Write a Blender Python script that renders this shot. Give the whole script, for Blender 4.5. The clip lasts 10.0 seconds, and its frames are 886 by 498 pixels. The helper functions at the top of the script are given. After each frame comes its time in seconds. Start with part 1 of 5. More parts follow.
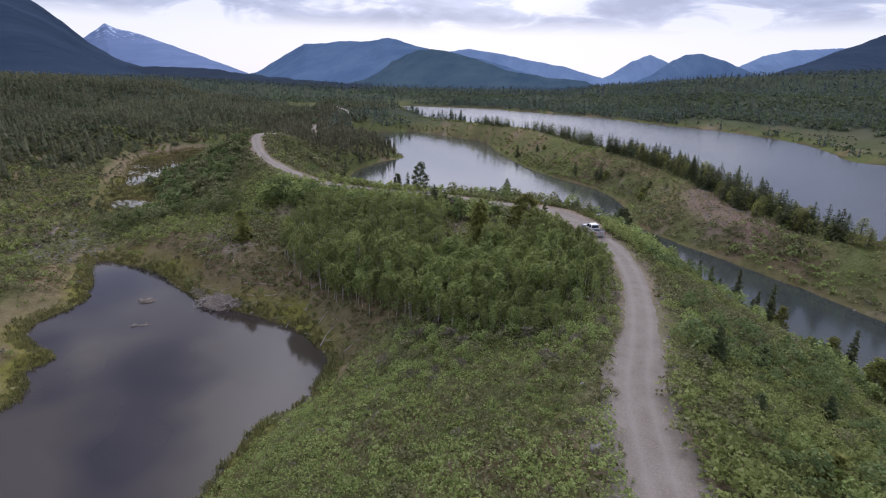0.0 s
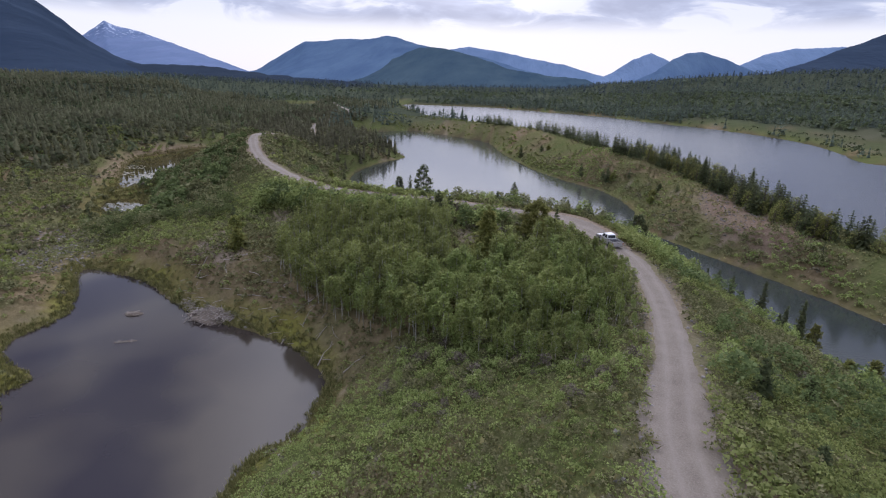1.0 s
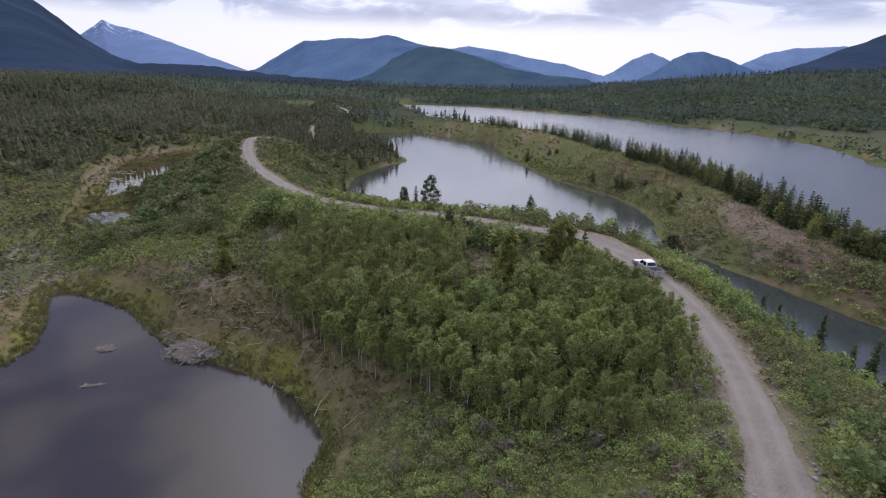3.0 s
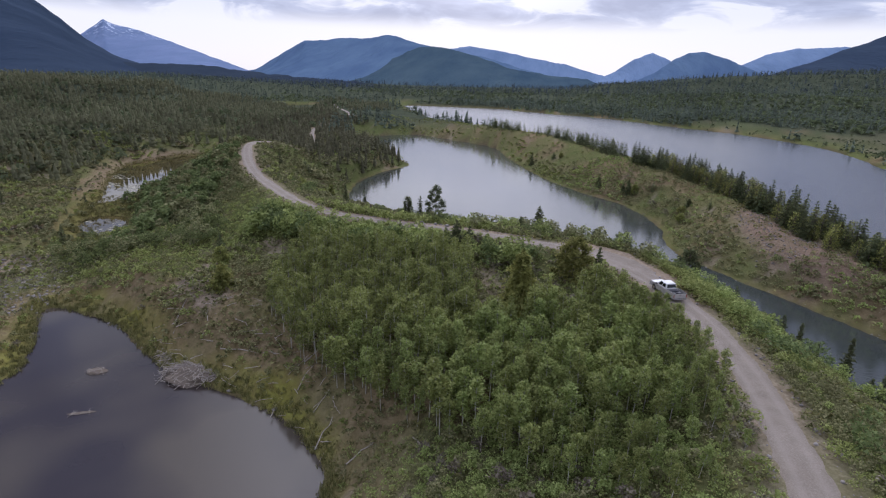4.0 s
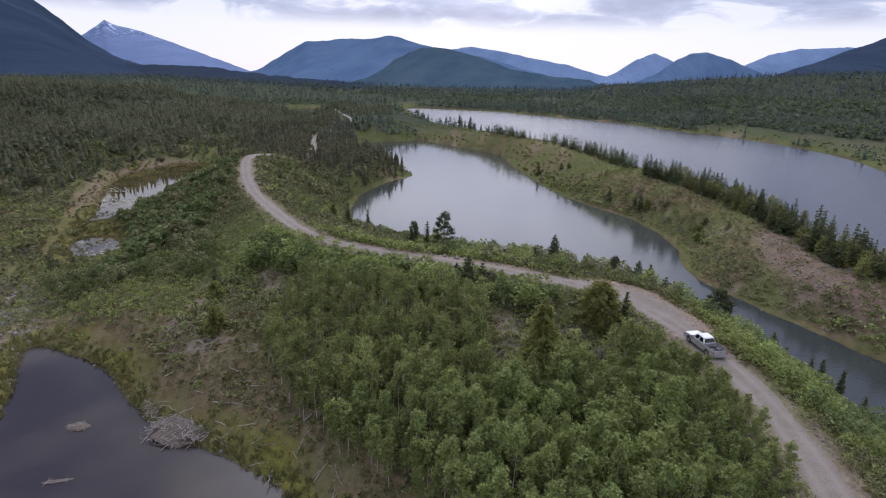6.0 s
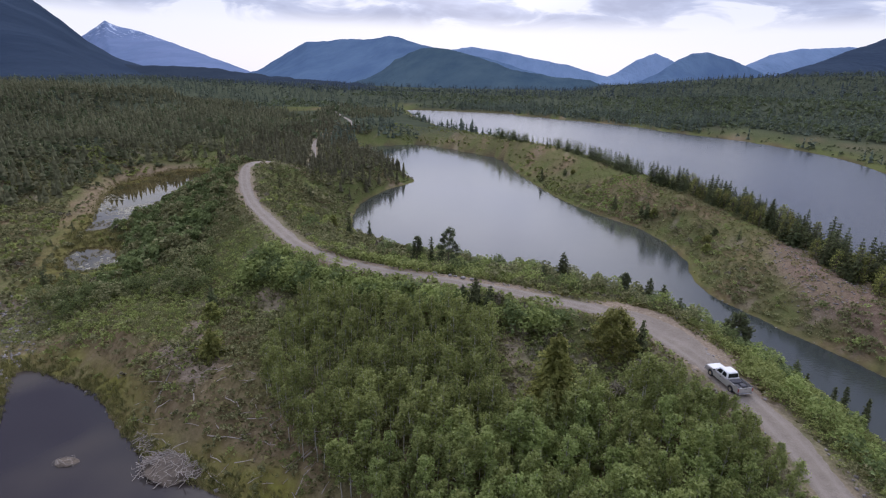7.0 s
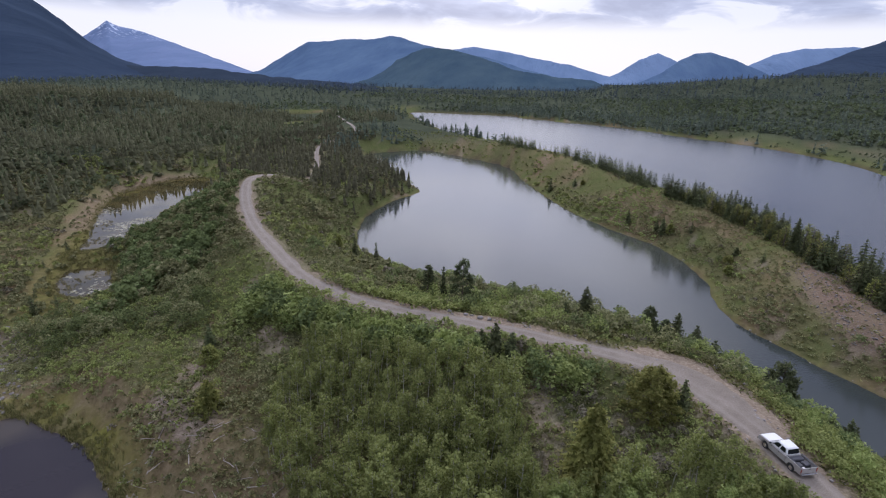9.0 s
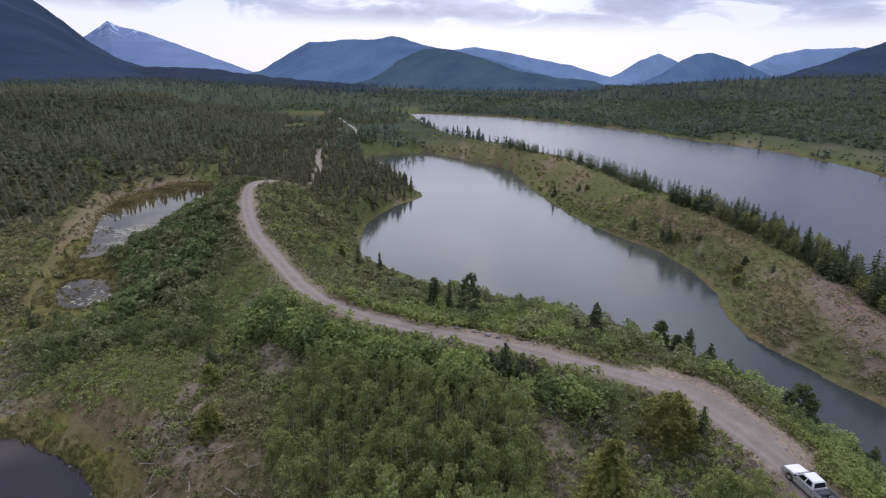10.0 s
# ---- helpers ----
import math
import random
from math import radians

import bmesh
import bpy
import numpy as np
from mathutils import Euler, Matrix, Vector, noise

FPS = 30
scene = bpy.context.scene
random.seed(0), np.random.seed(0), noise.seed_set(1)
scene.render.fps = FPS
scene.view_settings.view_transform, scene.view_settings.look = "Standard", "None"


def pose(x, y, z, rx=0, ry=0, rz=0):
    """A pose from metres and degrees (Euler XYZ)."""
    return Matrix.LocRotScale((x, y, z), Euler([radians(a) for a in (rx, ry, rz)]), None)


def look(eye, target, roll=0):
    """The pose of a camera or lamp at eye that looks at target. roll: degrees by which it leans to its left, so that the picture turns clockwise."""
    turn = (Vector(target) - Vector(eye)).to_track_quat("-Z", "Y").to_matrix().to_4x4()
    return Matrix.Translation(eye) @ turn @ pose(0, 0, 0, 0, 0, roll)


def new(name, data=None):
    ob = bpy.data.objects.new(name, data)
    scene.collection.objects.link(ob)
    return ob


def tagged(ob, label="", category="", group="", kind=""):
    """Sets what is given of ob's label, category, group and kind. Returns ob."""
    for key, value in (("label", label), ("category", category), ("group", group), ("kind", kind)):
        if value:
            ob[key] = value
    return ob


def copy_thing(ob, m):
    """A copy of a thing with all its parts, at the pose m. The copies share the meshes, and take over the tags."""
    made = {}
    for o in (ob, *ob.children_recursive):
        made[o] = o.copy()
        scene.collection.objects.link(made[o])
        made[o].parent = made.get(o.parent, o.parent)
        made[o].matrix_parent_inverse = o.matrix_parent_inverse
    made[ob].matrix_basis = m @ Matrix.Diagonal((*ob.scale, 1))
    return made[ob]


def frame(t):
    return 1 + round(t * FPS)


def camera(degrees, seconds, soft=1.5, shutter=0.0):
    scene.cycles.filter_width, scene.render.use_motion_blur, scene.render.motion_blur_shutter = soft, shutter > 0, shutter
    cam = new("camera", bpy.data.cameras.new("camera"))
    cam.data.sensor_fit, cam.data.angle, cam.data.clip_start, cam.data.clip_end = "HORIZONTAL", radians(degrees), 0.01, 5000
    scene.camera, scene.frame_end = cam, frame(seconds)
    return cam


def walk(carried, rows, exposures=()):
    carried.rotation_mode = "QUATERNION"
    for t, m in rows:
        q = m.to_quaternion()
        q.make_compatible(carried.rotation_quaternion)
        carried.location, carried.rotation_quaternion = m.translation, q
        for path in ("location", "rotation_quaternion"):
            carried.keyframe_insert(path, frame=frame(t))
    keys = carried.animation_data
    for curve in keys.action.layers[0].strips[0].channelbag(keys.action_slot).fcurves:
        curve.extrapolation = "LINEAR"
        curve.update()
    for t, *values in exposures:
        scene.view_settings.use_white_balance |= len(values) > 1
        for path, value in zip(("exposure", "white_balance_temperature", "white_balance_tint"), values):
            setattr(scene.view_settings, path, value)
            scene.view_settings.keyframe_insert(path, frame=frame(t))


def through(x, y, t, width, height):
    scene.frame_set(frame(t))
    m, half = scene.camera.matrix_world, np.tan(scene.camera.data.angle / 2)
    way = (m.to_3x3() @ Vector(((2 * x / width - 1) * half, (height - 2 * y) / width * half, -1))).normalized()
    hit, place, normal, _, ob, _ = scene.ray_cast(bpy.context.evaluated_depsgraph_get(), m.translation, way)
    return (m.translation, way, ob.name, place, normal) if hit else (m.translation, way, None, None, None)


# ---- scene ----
cam = camera(80.0, 10.0, soft=1.1)
PATH = [
    (0, (5.034, 4.714, 42.09), (4.672, 6.584, 41.478), 1.4),
    (0.5, (3.886, 7.649, 42.242), (3.525, 9.517, 41.627), 1.5),
    (1, (2.779, 10.745, 42.293), (2.418, 12.612, 41.675), 1.5),
    (1.5, (1.693, 13.637, 42.315), (1.333, 15.504, 41.695), 1.4),
    (2, (0.54, 16.616, 42.336), (0.18, 18.483, 41.716), 1.5),
    (2.5, (-0.633, 19.491, 42.484), (-0.992, 21.358, 41.864), 1.5),
    (4, (-3.811, 26.367, 44.299), (-4.171, 28.234, 43.678), 1.6),
    (4.5, (-4.661, 28.341, 45.188), (-5.023, 30.207, 44.567), 1.6),
    (5, (-5.404, 30.226, 46.084), (-5.766, 32.093, 45.464), 1.6),
    (5.5, (-6.241, 32.247, 47.06), (-6.605, 34.114, 46.439), 1.6),
    (7, (-8.86, 38.541, 50.195), (-9.227, 40.406, 49.574), 1.5),
    (7.5, (-9.832, 40.75, 51.369), (-10.201, 42.614, 50.747), 1.5),
    (8, (-10.734, 42.566, 52.346), (-11.104, 44.431, 51.724), 1.5),
    (8.5, (-11.826, 44.593, 53.278), (-12.198, 46.457, 52.656), 1.5),
    (9, (-12.919, 46.224, 53.941), (-13.291, 48.088, 53.318), 1.5),
    (9.5, (-13.847, 47.83, 54.717), (-14.22, 49.694, 54.095), 1.5),
    (10, (-14.586, 48.847, 55.561), (-14.96, 50.711, 54.938), 1.5),
]
walk(cam, [(t, look(eye, target, roll)) for t, eye, target, roll in PATH], [(0.0, 0.22, 6150, 19), (10.0, 0.22, 6150, 19)])

# ---- light ----
SUN_EL, SUN_AZ = 34.0, -8.0   # degrees; azimuth from +y towards +x
world = bpy.data.worlds.new("overcast_sky")
scene.world = world
world.use_nodes = True


def sky_nodes():
    nt = world.node_tree
    nt.nodes.clear()
    N, L = nt.nodes.new, nt.links.new
    out, bg = N("ShaderNodeOutputWorld"), N("ShaderNodeBackground")
    sky = N("ShaderNodeTexSky")
    sky.sky_type, sky.sun_disc = "NISHITA", False
    sky.sun_elevation, sky.sun_rotation = radians(SUN_EL), radians(SUN_AZ)
    dim = N("ShaderNodeVectorMath")
    dim.operation = "SCALE"
    dim.inputs["Scale"].default_value = 0.10
    L(sky.outputs["Color"], dim.inputs[0])
    tc, sep = N("ShaderNodeTexCoord"), N("ShaderNodeSeparateXYZ")
    L(tc.outputs["Generated"], sep.inputs[0])
    up = N("ShaderNodeMath"); up.operation = "ADD"; up.inputs[1].default_value = 0.20
    L(sep.outputs["Z"], up.inputs[0])
    upc = N("ShaderNodeMath"); upc.operation = "MAXIMUM"; upc.inputs[1].default_value = 0.03
    L(up.outputs[0], upc.inputs[0])
    px = N("ShaderNodeMath"); px.operation = "DIVIDE"
    py = N("ShaderNodeMath"); py.operation = "DIVIDE"
    L(sep.outputs["X"], px.inputs[0]); L(upc.outputs[0], px.inputs[1])
    L(sep.outputs["Y"], py.inputs[0]); L(upc.outputs[0], py.inputs[1])
    com = N("ShaderNodeCombineXYZ")
    L(px.outputs[0], com.inputs[0]); L(py.outputs[0], com.inputs[1])
    noi = N("ShaderNodeTexNoise")
    noi.inputs["Scale"].default_value, noi.inputs["Detail"].default_value = 1.9, 5.0
    noi.inputs["Roughness"].default_value = 0.55
    noi.inputs["Distortion"].default_value = 0.5
    L(com.outputs[0], noi.inputs["Vector"])
    ramp = N("ShaderNodeValToRGB")
    e = ramp.color_ramp.elements
    e[0].position, e[0].color = 0.42, (0.72, 0.75, 0.81, 1)
    e[1].position, e[1].color = 0.60, (0.33, 0.37, 0.50, 1)
    m = ramp.color_ramp.elements.new(0.50); m.color = (0.43, 0.48, 0.62, 1)
    L(noi.outputs["Fac"], ramp.inputs[0])
    # brighter, thinner cloud low over the valley
    low = N("ShaderNodeMapRange")
    low.interpolation_type = "SMOOTHSTEP"
    low.inputs["From Min"].default_value, low.inputs["From Max"].default_value = 0.072, 0.104
    L(sep.outputs["Z"], low.inputs["Value"])
    glow = N("ShaderNodeMix"); glow.data_type = "RGBA"
    glow.inputs["A"].default_value = (0.77, 0.79, 0.83, 1)
    L(low.outputs[0], glow.inputs["Factor"]); L(ramp.outputs[0], glow.inputs["B"])
    blue = N("ShaderNodeMix"); blue.data_type = "RGBA"
    blue.inputs["Factor"].default_value = 0.88
    L(dim.outputs[0], blue.inputs["A"]); L(glow.outputs["Result"], blue.inputs["B"])
    dirn = N("ShaderNodeVectorMath"); dirn.operation = "DOT_PRODUCT"
    L(tc.outputs["Generated"], dirn.inputs[0])
    dirn.inputs[1].default_value = (math.sin(radians(SUN_AZ)) * math.cos(radians(SUN_EL)), math.cos(radians(SUN_AZ)) * math.cos(radians(SUN_EL)), math.sin(radians(SUN_EL)))
    veil = N("ShaderNodeMapRange")
    veil.interpolation_type = "SMOOTHSTEP"
    veil.inputs["From Min"].default_value, veil.inputs["From Max"].default_value = 0.87, 1.0
    veil.inputs["To Min"].default_value, veil.inputs["To Max"].default_value = 0.0, 1.6
    L(dirn.outputs["Value"], veil.inputs["Value"])
    lit = N("ShaderNodeMix"); lit.data_type = "RGBA"; lit.blend_type = "ADD"
    lit.inputs["B"].default_value = (0.95, 0.96, 1.0, 1)
    L(veil.outputs[0], lit.inputs["Factor"]); L(blue.outputs["Result"], lit.inputs["A"])
    # the cover thins overhead
    over = N("ShaderNodeMapRange")
    over.interpolation_type = "SMOOTHSTEP"
    over.inputs["From Min"].default_value, over.inputs["From Max"].default_value = 0.42, 0.85
    over.inputs["To Min"].default_value, over.inputs["To Max"].default_value = 1.0, 2.5
    L(sep.outputs["Z"], over.inputs["Value"])
    high = N("ShaderNodeVectorMath"); high.operation = "SCALE"
    L(lit.outputs["Result"], high.inputs[0]); L(over.outputs[0], high.inputs["Scale"])
    L(high.outputs[0], bg.inputs["Color"])
    bg.inputs["Strength"].default_value = SKY_STRENGTH
    L(bg.outputs[0], out.inputs[0])


SKY_STRENGTH = 1.0
sky_nodes()
sun = new("sun", bpy.data.lights.new("sun", "SUN"))
sun.data.energy, sun.data.angle, sun.data.color = 0.9, radians(14), (1.0, 0.95, 0.88)
sd = Vector((math.sin(radians(SUN_AZ)) * math.cos(radians(SUN_EL)), math.cos(radians(SUN_AZ)) * math.cos(radians(SUN_EL)), math.sin(radians(SUN_EL))))
sun.matrix_world = look(sd * 500, (0, 0, 0))


# ---- materials ----
def node_material(name):
    m = bpy.data.materials.new(name)
    m.use_nodes = True
    nt = m.node_tree
    return m, nt, nt.nodes["Principled BSDF"]


def noise_tex(nt, scale, detail=4.0, rough=0.55, coord="Object"):
    tc = nt.nodes.new("ShaderNodeTexCoord")
    n = nt.nodes.new("ShaderNodeTexNoise")
    n.inputs["Scale"].default_value, n.inputs["Detail"].default_value, n.inputs["Roughness"].default_value = scale, detail, rough
    nt.links.new(tc.outputs[coord], n.inputs["Vector"])
    return n.outputs["Fac"]


def ramp(nt, fac, stops):
    r = nt.nodes.new("ShaderNodeValToRGB")
    el = r.color_ramp.elements
    while len(el) < len(stops):
        el.new(0.5)
    for e, (p, c) in zip(el, stops):
        e.position, e.color = p, (*c, 1)
    nt.links.new(fac, r.inputs[0])
    return r.outputs[0]


def mix(nt, fac, a, b, blend="MIX"):
    n = nt.nodes.new("ShaderNodeMix")
    n.data_type, n.blend_type = "RGBA", blend
    for sock, v in ((n.inputs["Factor"], fac), (n.inputs["A"], a), (n.inputs["B"], b)):
        if isinstance(v, (int, float)):
            sock.default_value = v
        elif isinstance(v, tuple):
            sock.default_value = (*v, 1)
        else:
            nt.links.new(v, sock)
    return n.outputs["Result"]


def math_node(nt, op, a, b=0.0):
    n = nt.nodes.new("ShaderNodeMath")
    n.operation = op
    for sock, v in zip(n.inputs, (a, b)):
        if isinstance(v, (int, float)):
            sock.default_value = v
        else:
            nt.links.new(v, sock)
    return n.outputs[0]


def attribute(nt, name):
    n = nt.nodes.new("ShaderNodeAttribute")
    n.attribute_name = name
    return n.outputs["Fac"]


def bump(nt, bsdf, height, strength, distance):
    n = nt.nodes.new("ShaderNodeBump")
    n.inputs["Strength"].default_value, n.inputs["Distance"].default_value = strength, distance
    nt.links.new(height, n.inputs["Height"])
    nt.links.new(n.outputs[0], bsdf.inputs["Normal"])


def plain(name, colour, rough=0.6, metal=0.0, spread=0.15, scale=3.0, grain=0.0):
    """Colour with two scales of wear."""
    m, nt, b = node_material(name)
    dark, light = tuple(c * (1 - spread) for c in colour), tuple(min(1, c * (1 + spread)) for c in colour)
    c = ramp(nt, noise_tex(nt, scale), [(0.3, dark), (0.7, light)])
    c = mix(nt, 0.35, c, ramp(nt, noise_tex(nt, scale * 9), [(0.3, dark), (0.7, light)]))
    nt.links.new(c, b.inputs["Base Color"])
    b.inputs["Roughness"].default_value, b.inputs["Metallic"].default_value = rough, metal
    if grain:
        bump(nt, b, noise_tex(nt, scale * 12), 0.5, grain)
    return m


def leaf_material(name, dark, mid, light, patch=0.12, rough=0.75, through=0.25):
    """Foliage: leaves differ one by one, plants in patches; some light comes through."""
    m, nt, b = node_material(name)
    geo, info = nt.nodes.new("ShaderNodeNewGeometry"), nt.nodes.new("ShaderNodeObjectInfo")
    c = ramp(nt, geo.outputs["Random Per Island"], [(0.0, tuple(c * 0.8 for c in dark)), (0.5, mid), (1.0, tuple(c * 1.12 for c in light))])
    tc = nt.nodes.new("ShaderNodeTexCoord")
    pn = nt.nodes.new("ShaderNodeTexNoise")
    pn.inputs["Scale"].default_value, pn.inputs["Detail"].default_value = patch, 3.0
    nt.links.new(geo.outputs["Position"], pn.inputs["Vector"])
    hue = nt.nodes.new("ShaderNodeHueSaturation")
    mr = nt.nodes.new("ShaderNodeMapRange")
    mr.inputs["From Min"].default_value, mr.inputs["From Max"].default_value = 0.3, 0.7
    mr.inputs["To Min"].default_value, mr.inputs["To Max"].default_value = 0.82, 1.16
    nt.links.new(pn.outputs["Fac"], mr.inputs["Value"])
    ov = math_node(nt, "MULTIPLY_ADD", info.outputs["Random"], 0.24)
    ov.node.inputs[2].default_value = 0.88
    nt.links.new(math_node(nt, "MULTIPLY", mr.outputs[0], ov), hue.inputs["Value"])
    hs = math_node(nt, "MULTIPLY_ADD", info.outputs["Random"], 0.022)
    hs.node.inputs[2].default_value = 0.487
    nt.links.new(hs, hue.inputs["Hue"])
    nt.links.new(c, hue.inputs["Color"])
    nt.links.new(hue.outputs[0], b.inputs["Base Color"])
    b.inputs["Roughness"].default_value = rough
    b.inputs["Specular IOR Level"].default_value = 0.06
    if through:
        tr, ms = nt.nodes.new("ShaderNodeBsdfTranslucent"), nt.nodes.new("ShaderNodeMixShader")
        ms.inputs[0].default_value = through
        nt.links.new(hue.outputs[0], tr.inputs["Color"])
        nt.links.new(b.outputs[0], ms.inputs[1]); nt.links.new(tr.outputs[0], ms.inputs[2])
        nt.links.new(ms.outputs[0], nt.nodes["Material Output"].inputs[0])
    return m


M_ASPEN = leaf_material("aspen_leaves", (0.160, 0.198, 0.061), (0.242, 0.285, 0.092), (0.322, 0.358, 0.138), through=0.56)
M_WILLOW = leaf_material("willow_leaves", (0.106, 0.113, 0.049), (0.175, 0.176, 0.078), (0.249, 0.240, 0.123), patch=0.2, through=0.35)
M_SPRUCE = leaf_material("spruce_needles", (0.058, 0.070, 0.032), (0.090, 0.105, 0.047), (0.128, 0.145, 0.064), through=0.38)
M_PINE = leaf_material("pine_needles", (0.130, 0.142, 0.040), (0.205, 0.214, 0.060), (0.290, 0.292, 0.100), through=0.5)
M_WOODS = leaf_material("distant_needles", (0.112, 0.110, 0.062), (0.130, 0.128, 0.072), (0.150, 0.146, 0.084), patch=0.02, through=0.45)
# the next two hold valley haze in their colour, the second more of it
M_HAZE_WOODS = leaf_material("hazed_needles", (0.082, 0.100, 0.074), (0.096, 0.116, 0.084), (0.112, 0.135, 0.096), patch=0.008, through=0.45)
M_HAZE_BLUE_WOODS = leaf_material("hazed_blue_needles", (0.050, 0.066, 0.074), (0.058, 0.076, 0.084), (0.066, 0.086, 0.094), patch=0.004, through=0.4)
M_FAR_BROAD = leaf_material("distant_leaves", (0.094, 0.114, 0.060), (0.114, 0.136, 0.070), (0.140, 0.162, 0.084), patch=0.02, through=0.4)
M_GRASS = leaf_material("sedge_blades", (0.10, 0.11, 0.035), (0.17, 0.16, 0.06), (0.25, 0.22, 0.10), patch=0.15)
M_HERB = leaf_material("herb_leaves", (0.084, 0.086, 0.032), (0.136, 0.130, 0.050), (0.205, 0.182, 0.078), patch=0.15)
M_TWIG = leaf_material("grey_twigs", (0.105, 0.090, 0.060), (0.165, 0.145, 0.100), (0.225, 0.200, 0.145), patch=0.2, through=0.2)
M_ALDER = leaf_material("alder_leaves", (0.085, 0.11, 0.042), (0.13, 0.162, 0.06), (0.18, 0.21, 0.088), patch=0.1, through=0.42)
M_BARK_PALE = plain("aspen_bark", (0.36, 0.34, 0.29), 0.8, spread=0.35, scale=4)
M_BARK = plain("conifer_bark", (0.11, 0.085, 0.065), 0.9, spread=0.3, scale=5)
M_DEADWOOD = plain("weathered_wood", (0.29, 0.25, 0.21), 0.85, spread=0.4, scale=2.5)
M_ROCK = plain("grey_rock", (0.20, 0.18, 0.165), 0.9, spread=0.35, scale=2.0, grain=0.03)


def ground_material():
    m, nt, b = node_material("valley_ground")
    fine, mid, wide = noise_tex(nt, 1.7, 6, 0.7), noise_tex(nt, 0.22, 5), noise_tex(nt, 0.03, 4)
    green = ramp(nt, fine, [(0.25, (0.052, 0.062, 0.022)), (0.5, (0.086, 0.100, 0.034)), (0.75, (0.130, 0.143, 0.054))])
    olive = ramp(nt, fine, [(0.25, (0.072, 0.076, 0.028)), (0.75, (0.142, 0.144, 0.062))])
    c = mix(nt, ramp(nt, mid, [(0.42, (0, 0, 0)), (0.62, (1, 1, 1))]), green, olive)
    dry = ramp(nt, noise_tex(nt, 0.9, 6, 0.7), [(0.28, (0.094, 0.070, 0.036)), (0.5, (0.164, 0.124, 0.070)), (0.75, (0.242, 0.185, 0.114))])
    c = mix(nt, attribute(nt, "dry"), c, dry)
    gravel = ramp(nt, noise_tex(nt, 2.4, 6, 0.75), [(0.3, (0.125, 0.093, 0.066)), (0.5, (0.222, 0.174, 0.126)), (0.72, (0.345, 0.284, 0.216))])
    c = mix(nt, attribute(nt, "bare"), c, gravel)
    scree = ramp(nt, noise_tex(nt, 1.6, 6, 0.75), [(0.3, (0.092, 0.060, 0.042)), (0.5, (0.165, 0.112, 0.082)), (0.72, (0.265, 0.20, 0.155))])
    c = mix(nt, attribute(nt, "scree"), c, scree)
    sedge = ramp(nt, noise_tex(nt, 0.5, 5), [(0.3, (0.080, 0.066, 0.03)), (0.5, (0.115, 0.106, 0.034)), (0.7, (0.155, 0.13, 0.058))])
    c = mix(nt, attribute(nt, "sedge"), c, sedge)
    moss = ramp(nt, noise_tex(nt, 0.6, 5, 0.65), [(0.3, (0.105, 0.082, 0.030)), (0.5, (0.150, 0.142, 0.034)), (0.7, (0.205, 0.195, 0.055))])
    c = mix(nt, attribute(nt, "moss"), c, moss)
    woods = ramp(nt, wide, [(0.35, (0.044, 0.052, 0.034)), (0.65, (0.068, 0.077, 0.048))])
    c = mix(nt, attribute(nt, "woods"), c, woods)
    mud = ramp(nt, noise_tex(nt, 0.35, 4), [(0.35, (0.045, 0.035, 0.022)), (0.65, (0.10, 0.08, 0.045))])
    c = mix(nt, attribute(nt, "mud"), c, mud)
    nt.links.new(c, b.inputs["Base Color"])
    b.inputs["Roughness"].default_value = 0.95
    b.inputs["Specular IOR Level"].default_value = 0.0
    bump(nt, b, math_node(nt, "ADD", fine, mid), 0.8, 0.35)
    return m


def road_material():
    m, nt, b = node_material("gravel_road")
    a, d = noise_tex(nt, 0.45, 5), noise_tex(nt, 7.0, 5, 0.75)
    c = ramp(nt, d, [(0.28, (0.095, 0.077, 0.060)), (0.5, (0.188, 0.158, 0.126)), (0.75, (0.325, 0.280, 0.226))])
    c = mix(nt, 0.5, c, ramp(nt, a, [(0.3, (0.138, 0.112, 0.087)), (0.7, (0.242, 0.206, 0.168))]))
    rut = attribute(nt, "rut")
    c = mix(nt, math_node(nt, "MULTIPLY", rut, 0.45), c, (0.262, 0.229, 0.191))
    nt.links.new(c, b.inputs["Base Color"])
    b.inputs["Roughness"].default_value = 0.95
    b.inputs["Specular IOR Level"].default_value = 0.2
    bump(nt, b, math_node(nt, "ADD", d, noise_tex(nt, 28.0, 2)), 0.6, 0.06)
    return m


def water_material(name, deep, shoal, patch, ripple, rough=0.06):
    m, nt, b = node_material(name)
    n = noise_tex(nt, patch, 2.0, 0.4)
    c = ramp(nt, n, [(0.42, deep), (0.56, shoal)])
    nt.links.new(c, b.inputs["Base Color"])
    b.inputs["Roughness"].default_value = rough
    b.inputs["IOR"].default_value = 1.333
    w = nt.nodes.new("ShaderNodeTexNoise")
    tc, mp = nt.nodes.new("ShaderNodeTexCoord"), nt.nodes.new("ShaderNodeMapping")
    mp.inputs["Scale"].default_value = (0.6, 2.2, 1.0)
    mp.inputs["Rotation"].default_value = (0, 0, 0.5)
    nt.links.new(tc.outputs["Object"], mp.inputs[0]); nt.links.new(mp.outputs[0], w.inputs["Vector"])
    w.inputs["Scale"].default_value, w.inputs["Detail"].default_value = 1.1, 3.0
    bump(nt, b, w.outputs["Fac"], ripple, 0.05)
    return m


